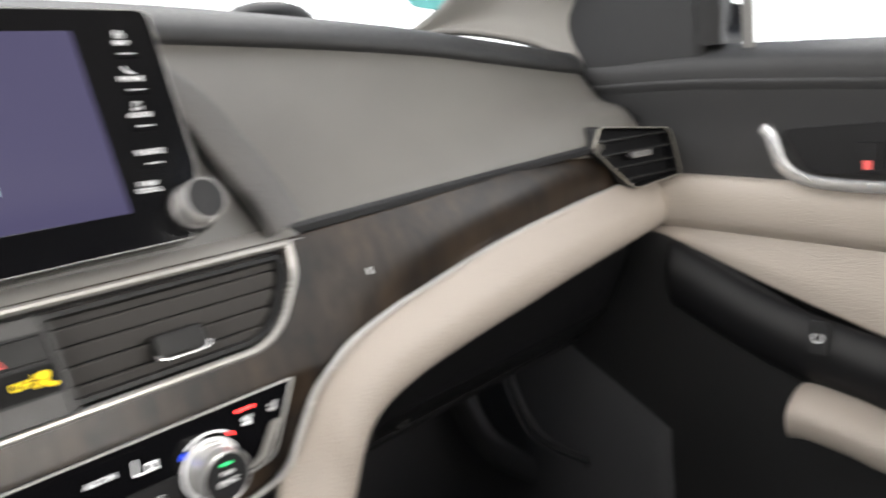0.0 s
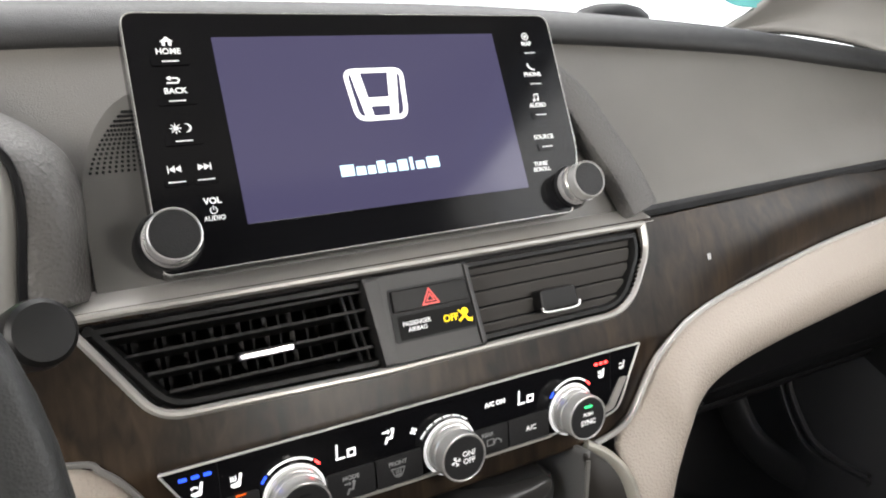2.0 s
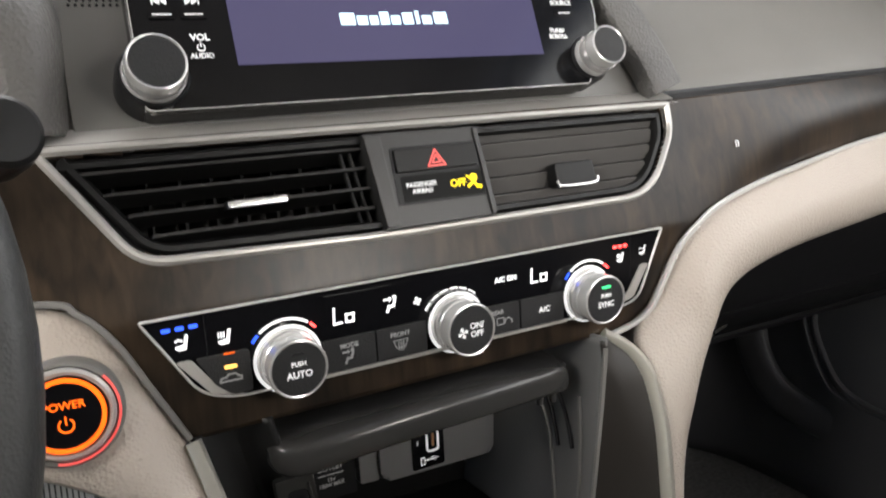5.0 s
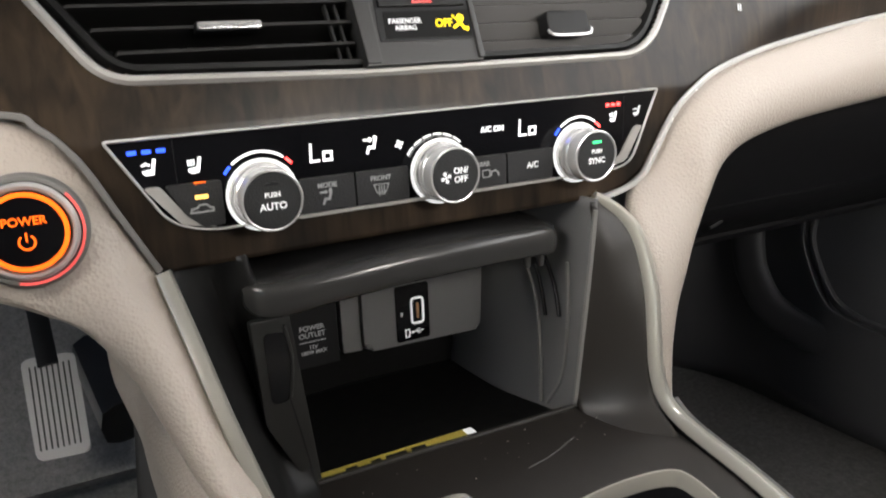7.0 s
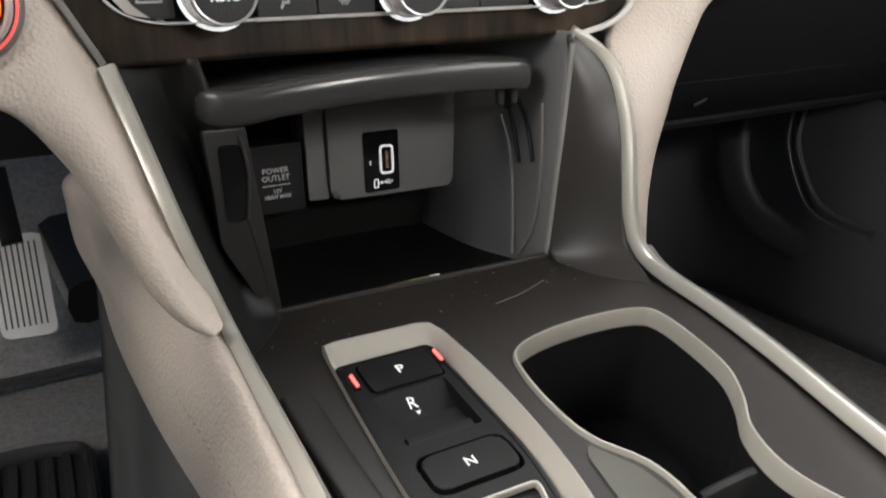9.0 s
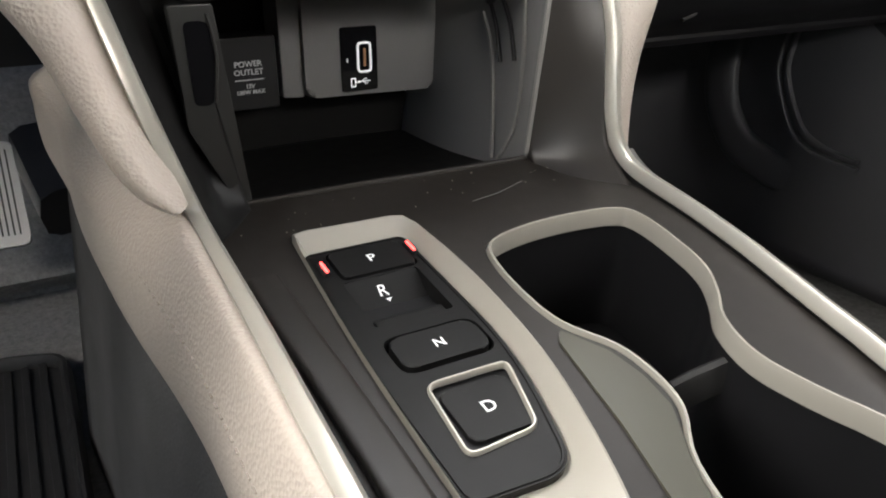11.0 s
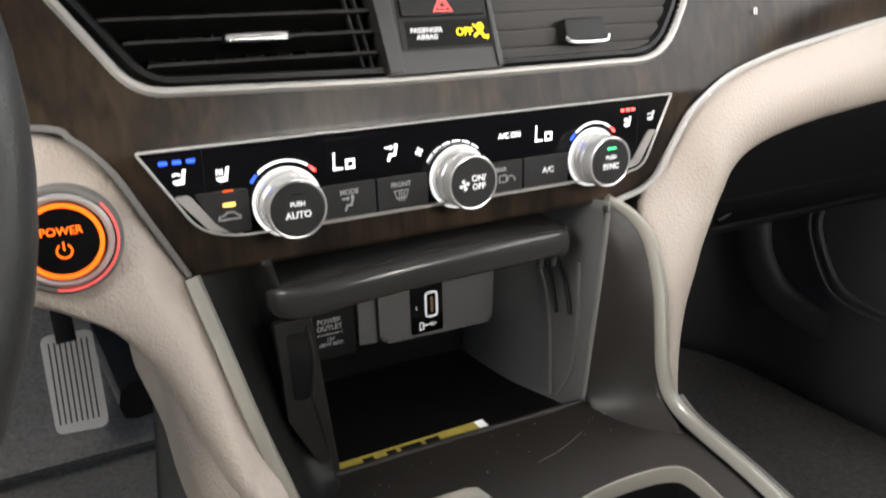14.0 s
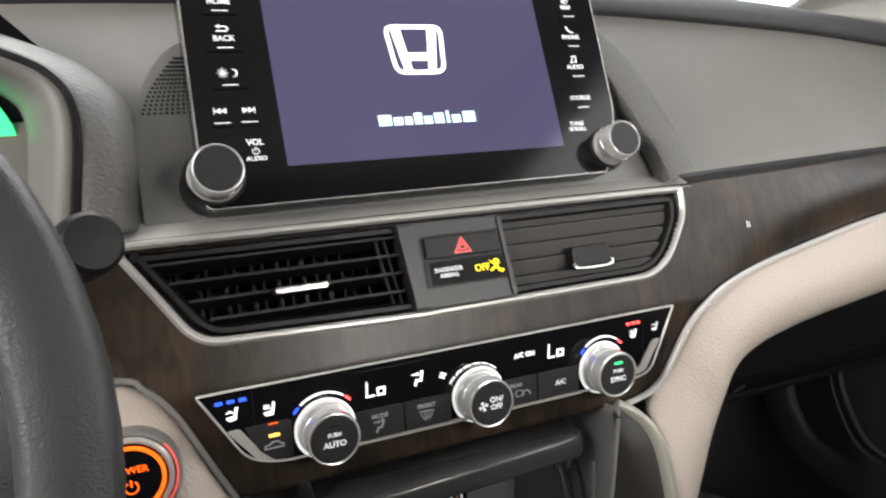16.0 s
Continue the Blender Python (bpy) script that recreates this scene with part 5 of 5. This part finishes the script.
# ---- gear selector ----
gs = thing("gear_selector", (-0.042, -0.19, 0.44), "push-button gear selector in a champagne surround on the console", "gear selector")
BASE = rounded([(-0.0710, dy(-0.258)), (-0.0330, dy(-0.260)), (-0.0175, dy(-0.2030)), (-0.0185, dy(-0.1085)), (-0.0670, dy(-0.1085)), (-0.0725, dy(-0.18))], [0.006, 0.012, 0.03, 0.005, 0.004, 0.04], 5)
heart = (-0.043, dy(-0.185))
OUTER, INNER = spokes(SHIFT, heart), spokes(BASE, heart)
dish = [[(*a.lerp(b, k), d) for a, b in zip(OUTER, INNER)] for k, d in ((0.0, -0.004), (0.0, 0.0016), (0.05, 0.0030), (0.14, 0.0034), (0.26, 0.0026), (0.55, 0.0002), (0.85, -0.0024), (1.0, -0.0040), (1.0, -0.010))]
bm = grid(dish, True)
bmesh.ops.transform(bm, matrix=DECK, verts=bm.verts)
part("surround", bm, CHAMP, gs, "champagne satin surround")
part("base_edge", band(BASE, 0.0026, -0.006, -0.0004, DECK), BUTTONM, gs, "rounded edge of the base")
GAPS = [rounded(box2(-0.0590, dy(-0.1340), -0.0225, dy(-0.1115)), 0.0036, 4), rounded(box2(-0.0624, dy(-0.1990), -0.0221, dy(-0.1765)), 0.0070, 4)]
part("floor_plate", slab(BASE, -0.014, -0.0085, DECK), BLACK, gs, "dark gap under the buttons")
RING = rounded([(-0.0622, dy(-0.2425)), (-0.0330, dy(-0.2405)), (-0.0238, dy(-0.2065)), (-0.0590, dy(-0.2060))], 0.0055, 5)
RX = rounded(box2(-0.0598, dy(-0.1690), -0.0250, dy(-0.1352)), 0.002, 3)
part("base", slab(BASE, -0.016, -0.0010, DECK, holes=(RX, *GAPS, RING)), BUTTONM, gs, "grained black base")


def key(name, x0, y0, x1, y1, h, letter, r=0.003, mat=BUTTONM, size=0.0095):
    b = part(name, slab(rounded(box2(x0, dy(y0), x1, dy(y1)), r, 4), -0.006, h, DECK, 0.0012), mat, gs, "black button with a white letter")
    part("lettering", words(letter, size, at(DECK, (x0 + x1) / 2, (dy(y0) + dy(y1)) / 2, h + 0.0001)), WHITE, b)
    return b


key("park_button", -0.0580, -0.1335, -0.0235, -0.1125, 0.0001, "P", size=0.0080)
key("neutral_button", -0.0605, -0.1970, -0.0240, -0.1785, 0.0000, "N", 0.005, size=0.0066)
dk = key("drive_button", -0.0565, -0.2370, -0.0290, -0.2110, -0.0012, "D", 0.004, size=0.0076)
part("ring", band(RING, 0.0017, -0.0020, 0.0006, DECK), RAILM, dk, "bright satin ring")
part("well", slab(RING, -0.0075, -0.0030, DECK), BLACK, dk)
RS = DECK @ pose(0, dy(-0.1352), -0.0012, 30)
rv = part("reverse_switch", joined(slab(box2(-0.0598, -0.030, -0.0250, 0.0), -0.003, 0.0, RS), slab(box2(-0.0598, dy(-0.1690), -0.0250, dy(-0.1600)), -0.016, -0.009, DECK), slab(rounded(box2(-0.0575, dy(-0.1665), -0.0265, dy(-0.1610)), 0.001, 2), -0.010, -0.0036, DECK, 0.001)), BUTTONM, gs, "recessed pull switch")
part("lettering", words("R", 0.0078, at(RS, -0.0440, -0.0075, 0.0002)), WHITE, rv)
part("symbol", slab([(-0.0013, 0.0008), (0.0013, 0.0008), (0, -0.0010)], 0, 0.0002, at(RS, -0.0428, -0.0122, 0.0003)), WHITE, rv, "small white arrow")
for x, y in ((-0.0632, -0.1235), (-0.0208, -0.1212)):
    part("lamp_holder", slab(rounded(box2(x - 0.0018, dy(y) - 0.0052, x + 0.0018, dy(y) + 0.0052), 0.0010, 2), -0.004, 0.0008, DECK, 0.0005), SOFTBLACK, gs)
    part("lamp", slab(rounded(box2(x - 0.0006, dy(y) - 0.0042, x + 0.0006, dy(y) + 0.0042), 0.0004, 2), 0.0006, 0.0012, DECK), RED, gs, "lit red lamp")

# ---- wheel and stalk ----
WHL = pose(-0.3792, -0.16, 0.68, 72)
sw = thing("steering_wheel", (-0.38, -0.14, 0.68), "black leather steering wheel with a plain hub", "steering wheel")
rim = [WHL @ Vector((0.179 * math.cos(a), 0.179 * math.sin(a), 0)) for a in [math.tau * k / 24 for k in range(24)]]
part("rim", sweep(rim, 0.032, 0.036, tuple(WHL.to_3x3() @ Vector((0, 0, 1))), 3, True, 14), WHEELM, sw, "grained black leather rim")
part("hub", slab(rounded([(-0.06, -0.07), (0.06, -0.07), (0.08, 0.03), (-0.08, 0.03)], 0.03, 5), -0.04, 0.0, WHL, 0.01), SOFTBLACK, sw)
for a in (0, 180, 270):
    d = Vector((math.cos(radians(a)), math.sin(radians(a)), 0))
    part("spoke", sweep([WHL @ (d * 0.05 - Vector((0, 0, 0.02))), WHL @ (d * 0.11 - Vector((0, 0, 0.012))), WHL @ (d * 0.172)], 0.062 if a < 200 else 0.05, 0.016, tuple(WHL.to_3x3() @ Vector((0, 0, 1)))), SOFTBLACK, sw)
st = thing("wiper_stalk", (-0.2, -0.07, 0.72), "black control stalk behind the steering wheel", "stalk")
part("lever", sweep([(-0.30, -0.035, 0.705), (-0.24, -0.055, 0.720), (-0.203, -0.070, 0.729)], 0.014, 0.014, sides=12), BLACK, st)
part("tip", lathe([(0.0001, -0.016), (0.011, -0.0155), (0.0138, -0.012), (0.0142, 0.0), (0.0135, 0.006), (0.0115, 0.008), (0.0001, 0.0085)], pose(-0.189, -0.075, 0.7290, 72, 0, 20), 36), BUTTONM, st, "rounded black end with a flat face")

# ---- driver footwell ----
pd = thing("accelerator_pedal", (-0.21, 0.4, 0.28), "ribbed metal accelerator pedal above the carpet", "pedal")
PED = pose(-0.2065, 0.402, 0.341, 62, 0, -3)
part("pad", slab(rounded([(-0.0225, -0.052), (0.0265, -0.054), (0.0255, 0.049), (-0.0250, 0.050)], 0.008, 4), -0.008, 0.0, PED, 0.002), ALU, pd, "light grey metal pad")
for k in range(8):
    x = -0.0175 + 0.0051 * k
    part("groove", slab(rounded(box2(x - 0.0008, -0.043, x + 0.0008, 0.041), 0.0008, 2), -0.001, 0.0006, PED), RUBBER, pd, "black rubber insert")
part("arm", sweep([(-0.206, 0.420, 0.376), (-0.207, 0.440, 0.398), (-0.209, 0.475, 0.440)], 0.020, 0.010, (0, -1, 0.4)), BLACK, pd)
mt = thing("floor_mat", (-0.4, 0.1, 0.17), "ribbed black rubber floor mat with a raised rim", "floor mat")
MAT = pose(0, 0, 0.186)
MO = rounded([(-0.60, -0.60), (-0.185, -0.60), (-0.172, 0.325), (-0.225, 0.345), (-0.60, 0.345)], [0.03, 0.03, 0.02, 0.03, 0.03], 4)
part("sheet", slab(MO, -0.01, 0.0, MAT), RUBBER, mt)
part("rim", band(MO, 0.010, -0.004, 0.012, MAT), RUBBER, mt, "raised rubber rim")
for k in range(26):
    part("rib", slab(rounded(box2(-0.20 - 0.015 * k, -0.55, -0.193 - 0.015 * k, 0.325), 0.003, 2), 0.0, 0.005, MAT, 0.0015), RUBBER, mt)
# no real part: the dark hollow by the pedal, shade built as a black bar
part("cover", sweep([(-0.140, 0.345, 0.332), (-0.146, 0.38, 0.348), (-0.155, 0.44, 0.37)], 0.06, 0.06, (1, 0, 0)), BLACK, con, "black bar put in for the shaded hollow beside the pedal")

# ---- passenger footwell and glove box ----
gb = thing("glove_box", (0.4, 0.05, 0.5), "closed black glove box under the leather pad", "glove box")
GX = (0.15, 0.24, 0.40, 0.55, 0.69)
part("body", loft([[(x, 0.025, 0.634), (x, 0.030, 0.595), (x, 0.060, 0.53), (x, 0.10, 0.495), (x, 0.14, 0.480), (x, 0.45, 0.480)] for x in GX], 3, 5), BLACK, gb, thick=0.004)
part("seam", sweep([(x, 0.056, 0.531) for x in GX], 0.003, 0.003), BLACK, gb)
part("latch", slab(rounded([(-0.02, -0.005), (0.02, -0.005), (0.022, 0.008), (-0.018, 0.008)], 0.003, 3), 0, 0.005, pose(0.33, 0.077, 0.513, 40), 0.001), BLACK, gb, "black latch")
part("latch_edge", sweep([(0.33, 0.070, 0.508), (0.345, 0.071, 0.512), (0.352, 0.073, 0.518)], 0.003, 0.003), LIDM, gb)
kp = thing("kick_panel", (0.6, 0.4, 0.2), "black moulded panel with curved ribs at the footwell end", "kick panel")
part("body", loft([[(0.14, 0.42, 0.17), (0.15, 0.44, 0.34), (0.16, 0.45, 0.50)], [(0.35, 0.46, 0.17), (0.35, 0.48, 0.34), (0.35, 0.48, 0.50)], [(0.55, 0.44, 0.17), (0.55, 0.46, 0.34), (0.55, 0.47, 0.5)], [(0.645, 0.34, 0.17), (0.652, 0.36, 0.34), (0.655, 0.37, 0.5)], [(0.662, 0.18, 0.17), (0.662, 0.18, 0.34), (0.662, 0.18, 0.5)], [(0.668, -0.02, 0.17), (0.668, -0.02, 0.34), (0.668, -0.02, 0.5)]], 6, 5), KICKM, kp, thick=0.004)
part("rib", sweep([(0.690, 0.310, 0.47), (0.664, 0.305, 0.43), (0.655, 0.300, 0.39), (0.654, 0.286, 0.345), (0.657, 0.251, 0.304), (0.668, 0.190, 0.284), (0.695, 0.12, 0.275)], 0.050, 0.020, (1, 0, 0), sides=16), KICKM, kp, "curved moulded rib")
part("rib", sweep([(0.656, 0.205, 0.485), (0.656, 0.214, 0.44), (0.656, 0.213, 0.403), (0.656, 0.182, 0.344), (0.657, 0.146, 0.325), (0.658, 0.09, 0.318)], 0.006, 0.010, (1, 0, 0)), KICKM, kp, "curved moulded rib")
part("rib", sweep([(0.656, 0.192, 0.485), (0.656, 0.201, 0.44), (0.656, 0.200, 0.406), (0.656, 0.170, 0.353), (0.657, 0.136, 0.334), (0.658, 0.09, 0.328)], 0.004, 0.008, (1, 0, 0)), KICKM, kp, "curved moulded rib")

# ---- passenger door ----
door = thing("door_1", (0.7, -0.4, 0.17), "closed passenger door, black above an ivory insert", "car door", kind="structure")
YS = (0.13, 0.05, -0.05, -0.2, -0.45, -0.8, -1.2)


def along(profile, drop=0.055):
    """A door section carried along the door; the profile gives x and z, which sinks a little towards the rear."""
    return loft([[(x, y, z - drop * max(0.0, -0.04 - y)) for x, z in profile] for y in YS], 3, 5)


# lighter charcoal than the black door: stands in for the panel's sheen
part("upper_panel", along([(0.70, 0.822), (0.672, 0.813), (0.662, 0.802), (0.664, 0.78), (0.672, 0.745), (0.676, 0.71), (0.680, 0.686)]), TOPPAD, door, "grained black upper panel, its sheen put into a lighter charcoal", thick=0.004, facing=(-1, 0, 0))
part("crease", along([(0.6655, 0.790), (0.6610, 0.786), (0.6675, 0.772)]), TOPPAD, door, "raised moulding line", thick=0.003, facing=(-1, 0, 0))
part("insert", along([(0.684, 0.690), (0.667, 0.688), (0.660, 0.672), (0.662, 0.645), (0.672, 0.632)]), LEATHER, door, "padded ivory leather insert", thick=0.004, facing=(-1, 0, 0))
part("lower_insert", loft([[(0.672, y, 0.634 - 0.055 * max(0, -0.04 - y)), (0.668, y, 0.634 * 0.6 + zt * 0.4), (0.664, y, 0.634 * 0.3 + zt * 0.7), (0.664, y, zt)] for y, zt in ((0.13, 0.636), (0.02, 0.630), (-0.04, 0.617), (-0.12, 0.585), (-0.2, 0.556), (-0.3, 0.53), (-0.6, 0.51), (-1.2, 0.5))], 3, 5), LEATHER, door, "ivory leather lower insert", thick=0.004, facing=(-1, 0, 0))
part("lower_panel", loft([[(0.666, y, zt), (0.658, y, zt - 0.02), (0.662, y, zt - 0.12), (0.680, y, 0.17)] for y, zt in ((0.13, 0.640), (0.02, 0.634), (-0.04, 0.620), (-0.12, 0.580), (-0.2, 0.545), (-0.3, 0.52), (-0.6, 0.50), (-1.2, 0.49))], 3, 5), SOFTBLACK, door, "black lower panel", thick=0.004, facing=(-1, 0, 0))
part("switch_panel", loft([[(0.660, y, z), (0.652, y, z - 0.006), (0.644, y, z - 0.03), (0.646, y, z - 0.055), (0.660, y, z - 0.075)] for y, z in ((-0.03, 0.622), (-0.07, 0.602), (-0.13, 0.574), (-0.2, 0.552), (-0.3, 0.535), (-0.55, 0.53))], 4, 5), BLACK, door, "black armrest switch panel", thick=0.003, facing=(-1, 0, 0.4))
part("core", block(0.70, -1.15, 0.15, 0.74, 0.62, 0.79), BLACK, door)
swi = part("window_switch", slab(rounded(box2(-0.016, -0.009, 0.016, 0.009), 0.004, 3), 0, 0.004, pose(0.645, -0.185, 0.540, 0, -75, 0), 0.001), BLACK, door)
part("symbol", arc(0.0045, 30, 330, 0.0012, 0, 0.0003, pose(0.6408, -0.185, 0.5412, 0, -75, 0)), WHITE, swi, "pale switch symbol")
part("armrest", loft([[(0.664, y, z - 0.002), (0.64, y, z), (0.615, y, z - 0.006), (0.606, y, z - 0.022), (0.62, y, z - 0.045), (0.664, y, z - 0.055)] for y, z in ((-0.168, 0.488), (-0.183, 0.490), (-0.22, 0.484), (-0.28, 0.472), (-0.5, 0.462), (-0.8, 0.465))], 4, 4), LEATHER, door, "ivory leather armrest", thick=0.003, facing=(-1, 0, 0.3))
hd = part("door_handle", sweep([(0.662, -0.127, 0.7370), (0.6585, -0.1345, 0.7300), (0.655, -0.145, 0.7060), (0.655, -0.160, 0.6920), (0.656, -0.19, 0.6850), (0.656, -0.26, 0.682), (0.658, -0.34, 0.680)], 0.012, 0.010, (1, 0, 0)), CHROME, door, "chrome door handle")
part("recess", slab(rounded([(-0.34, 0.690), (-0.165, 0.694), (-0.140, 0.735), (-0.34, 0.745)], 0.012, 4), 0, 0.004, Matrix(((0, 0, -1, 0.6715), (1, 0, 0, 0), (0, 1, 0, 0), (0, 0, 0, 1)))), BLACK, hd, "black handle recess")
part("lock_button", slab(rounded(box2(-0.226, 0.696, -0.208, 0.722), 0.003, 3), 0.004, 0.009, Matrix(((0, 0, -1, 0.6715), (1, 0, 0, 0), (0, 1, 0, 0), (0, 0, 0, 1)))), BLACK, hd)
part("lock_mark", slab(box2(-0.220, 0.698, -0.214, 0.706), 0.009, 0.0094, Matrix(((0, 0, -1, 0.6715), (1, 0, 0, 0), (0, 1, 0, 0), (0, 0, 0, 1)))), REDP, hd, "red lock mark")
part("sail_panel", loft([[(0.668, 0.135, 0.80), (0.664, 0.04, 0.80), (0.668, -0.062, 0.80)], [(0.676, 0.10, 0.87), (0.670, 0.02, 0.87), (0.673, -0.064, 0.87)], [(0.68, 0.04, 0.95), (0.676, -0.01, 0.95), (0.676, -0.064, 0.95)], [(0.67, -0.01, 1.03), (0.67, -0.03, 1.03), (0.67, -0.05, 1.03)]], 5, 5), SOFTBLACK, door, "black sail panel", thick=0.01, facing=(-1, 0, 0))
part("window_channel", sweep([(0.690, -0.06, 0.812), (0.690, -0.2, 0.804), (0.690, -0.6, 0.782), (0.690, -1.1, 0.755)], 0.016, 0.010), BLACK, door, "rubber window channel")
part("window_frame", joined(sweep([(0.685, -0.064, 0.82), (0.68, -0.064, 0.95), (0.665, -0.055, 1.04), (0.64, -0.16, 1.22), (0.62, -0.4, 1.28), (0.62, -1.1, 1.28)], 0.03, 0.03), block(0.64, -1.62, 0.15, 0.72, -1.1, 1.3)), SOFTBLACK, door, "black window frame")
part("quarter_bar", sweep([(0.686, -0.103, 0.812), (0.680, -0.101, 0.95), (0.664, -0.098, 1.06)], 0.007, 0.012, (0, 1, 0)), GREY, door, "thin upright bar in the window")
gw = part("window_pane", loft([[(0.692, -0.06, 0.81), (0.685, -0.06, 0.95), (0.66, -0.07, 1.05)], [(0.692, -0.5, 0.79), (0.68, -0.5, 1.0), (0.63, -0.5, 1.28)], [(0.692, -1.1, 0.77), (0.68, -1.1, 1.0), (0.63, -1.1, 1.28)]], 4, 4), GLASS, door, "clear side glass", thick=0.003, facing=(-1, 0, 0))
gw.visible_shadow = False
mi = thing("door_mirror", (0.85, 0.0, 0.82), "dark outside mirror beyond the passenger window", "mirror")
part("shell", loft([[(0.81, 0.05, 0.84), (0.83, 0.10, 0.87), (0.83, 0.10, 0.93), (0.83, 0.04, 0.96)], [(0.80, 0.0, 0.835), (0.82, 0.11, 0.86), (0.84, 0.11, 0.94), (0.82, 0.0, 0.97)], [(0.91, -0.01, 0.835), (0.91, 0.08, 0.87), (0.91, 0.08, 0.94), (0.91, -0.01, 0.965)], [(0.94, 0.0, 0.87), (0.94, 0.04, 0.89), (0.94, 0.04, 0.92), (0.94, 0.0, 0.93)]], 5, 5), SOFTBLACK, mi, "dark painted shell", thick=0.01)
part("mirror_back", slab(rounded(box2(0.815, 0.845, 0.915, 0.955), 0.02, 4), 0, 0.003, pose(0, 0.012, 0, 90)), TOPPAD, mi, "dark back of the mirror")
part("foot", sweep([(0.70, 0.03, 0.835), (0.76, 0.03, 0.845), (0.82, 0.04, 0.86)], 0.05, 0.035), SOFTBLACK, mi)

# ---- passenger dash vent ----
SV = Matrix.Translation((0.538, -0.0125, 0.731)) @ Matrix(((0.985, 0.0, -0.17, 0), (-0.17, 0.0, -0.985, 0), (0, 1, 0, 0), (0, 0, 0, 1)))
sv = thing("side_air_vent", (0.60, -0.02, 0.69), "black dash-end air vent with a thin chrome frame", "air vent")
SO = rounded([(0.0, 0.0), (0.010, 0.0215), (0.118, 0.0110), (0.136, -0.040), (0.060, -0.0465)], [0.003, 0.006, 0.012, 0.008, 0.012], 5)
part("duct", slab(SO, -0.03, -0.012, SV), BLACK, sv)
part("shell", band(SO, 0.002, -0.03, 0.001, SV), BLACK, sv)
part("frame", band(SO, 0.0013, 0.0008, 0.0024, SV), CHAMP, sv, "thin chrome frame")
for k, (v, a, b) in enumerate(((0.006, 0.012, 0.116), (-0.008, 0.014, 0.121), (-0.022, 0.032, 0.126), (-0.035, 0.050, 0.130))):
    part("slat", slab(box2(a, -0.007, b, 0.003), -0.0008, 0.0008, SV @ pose(0, v, -0.004, 75)), VENTM, sv)
part("slider", slab(rounded(box2(0.055, -0.014, 0.085, -0.008), 0.002, 3), -0.002, 0.004, SV, 0.001), CHROME, sv, "bright vent slider")
tagged(part("clip_mark", bars(pose(0.2285, -0.0372, 0.690, 76), (-0.0013, -0.0022, -0.0007, 0.0022), (0.0007, -0.0022, 0.0013, 0.0022), d=0.0004), WHITE, dash, "tiny pale mark on the wood"))
wsd = part("windshield_sticker", slab([(0.035 * math.cos(math.tau * k / 24), 0.022 * math.sin(math.tau * k / 24)) for k in range(24)], 0, 0.001, pose(0.608, 0.240, 0.905, 40, 0, -30)), material("teal_print", (0.12, 0.38, 0.36), 0.6), None)
tagged(wsd, "teal round sticker low on the windshield", "sticker")
tagged(part("dash_sensor", lathe([(0.034, -0.006), (0.033, 0.0), (0.026, 0.007), (0.014, 0.011), (0.0001, 0.012)], pose(0.315, 0.16, 0.874) @ Matrix.Diagonal((1.3, 0.7, 1, 1))), BLACK), "low black sensor dome on the dash top", "sensor")
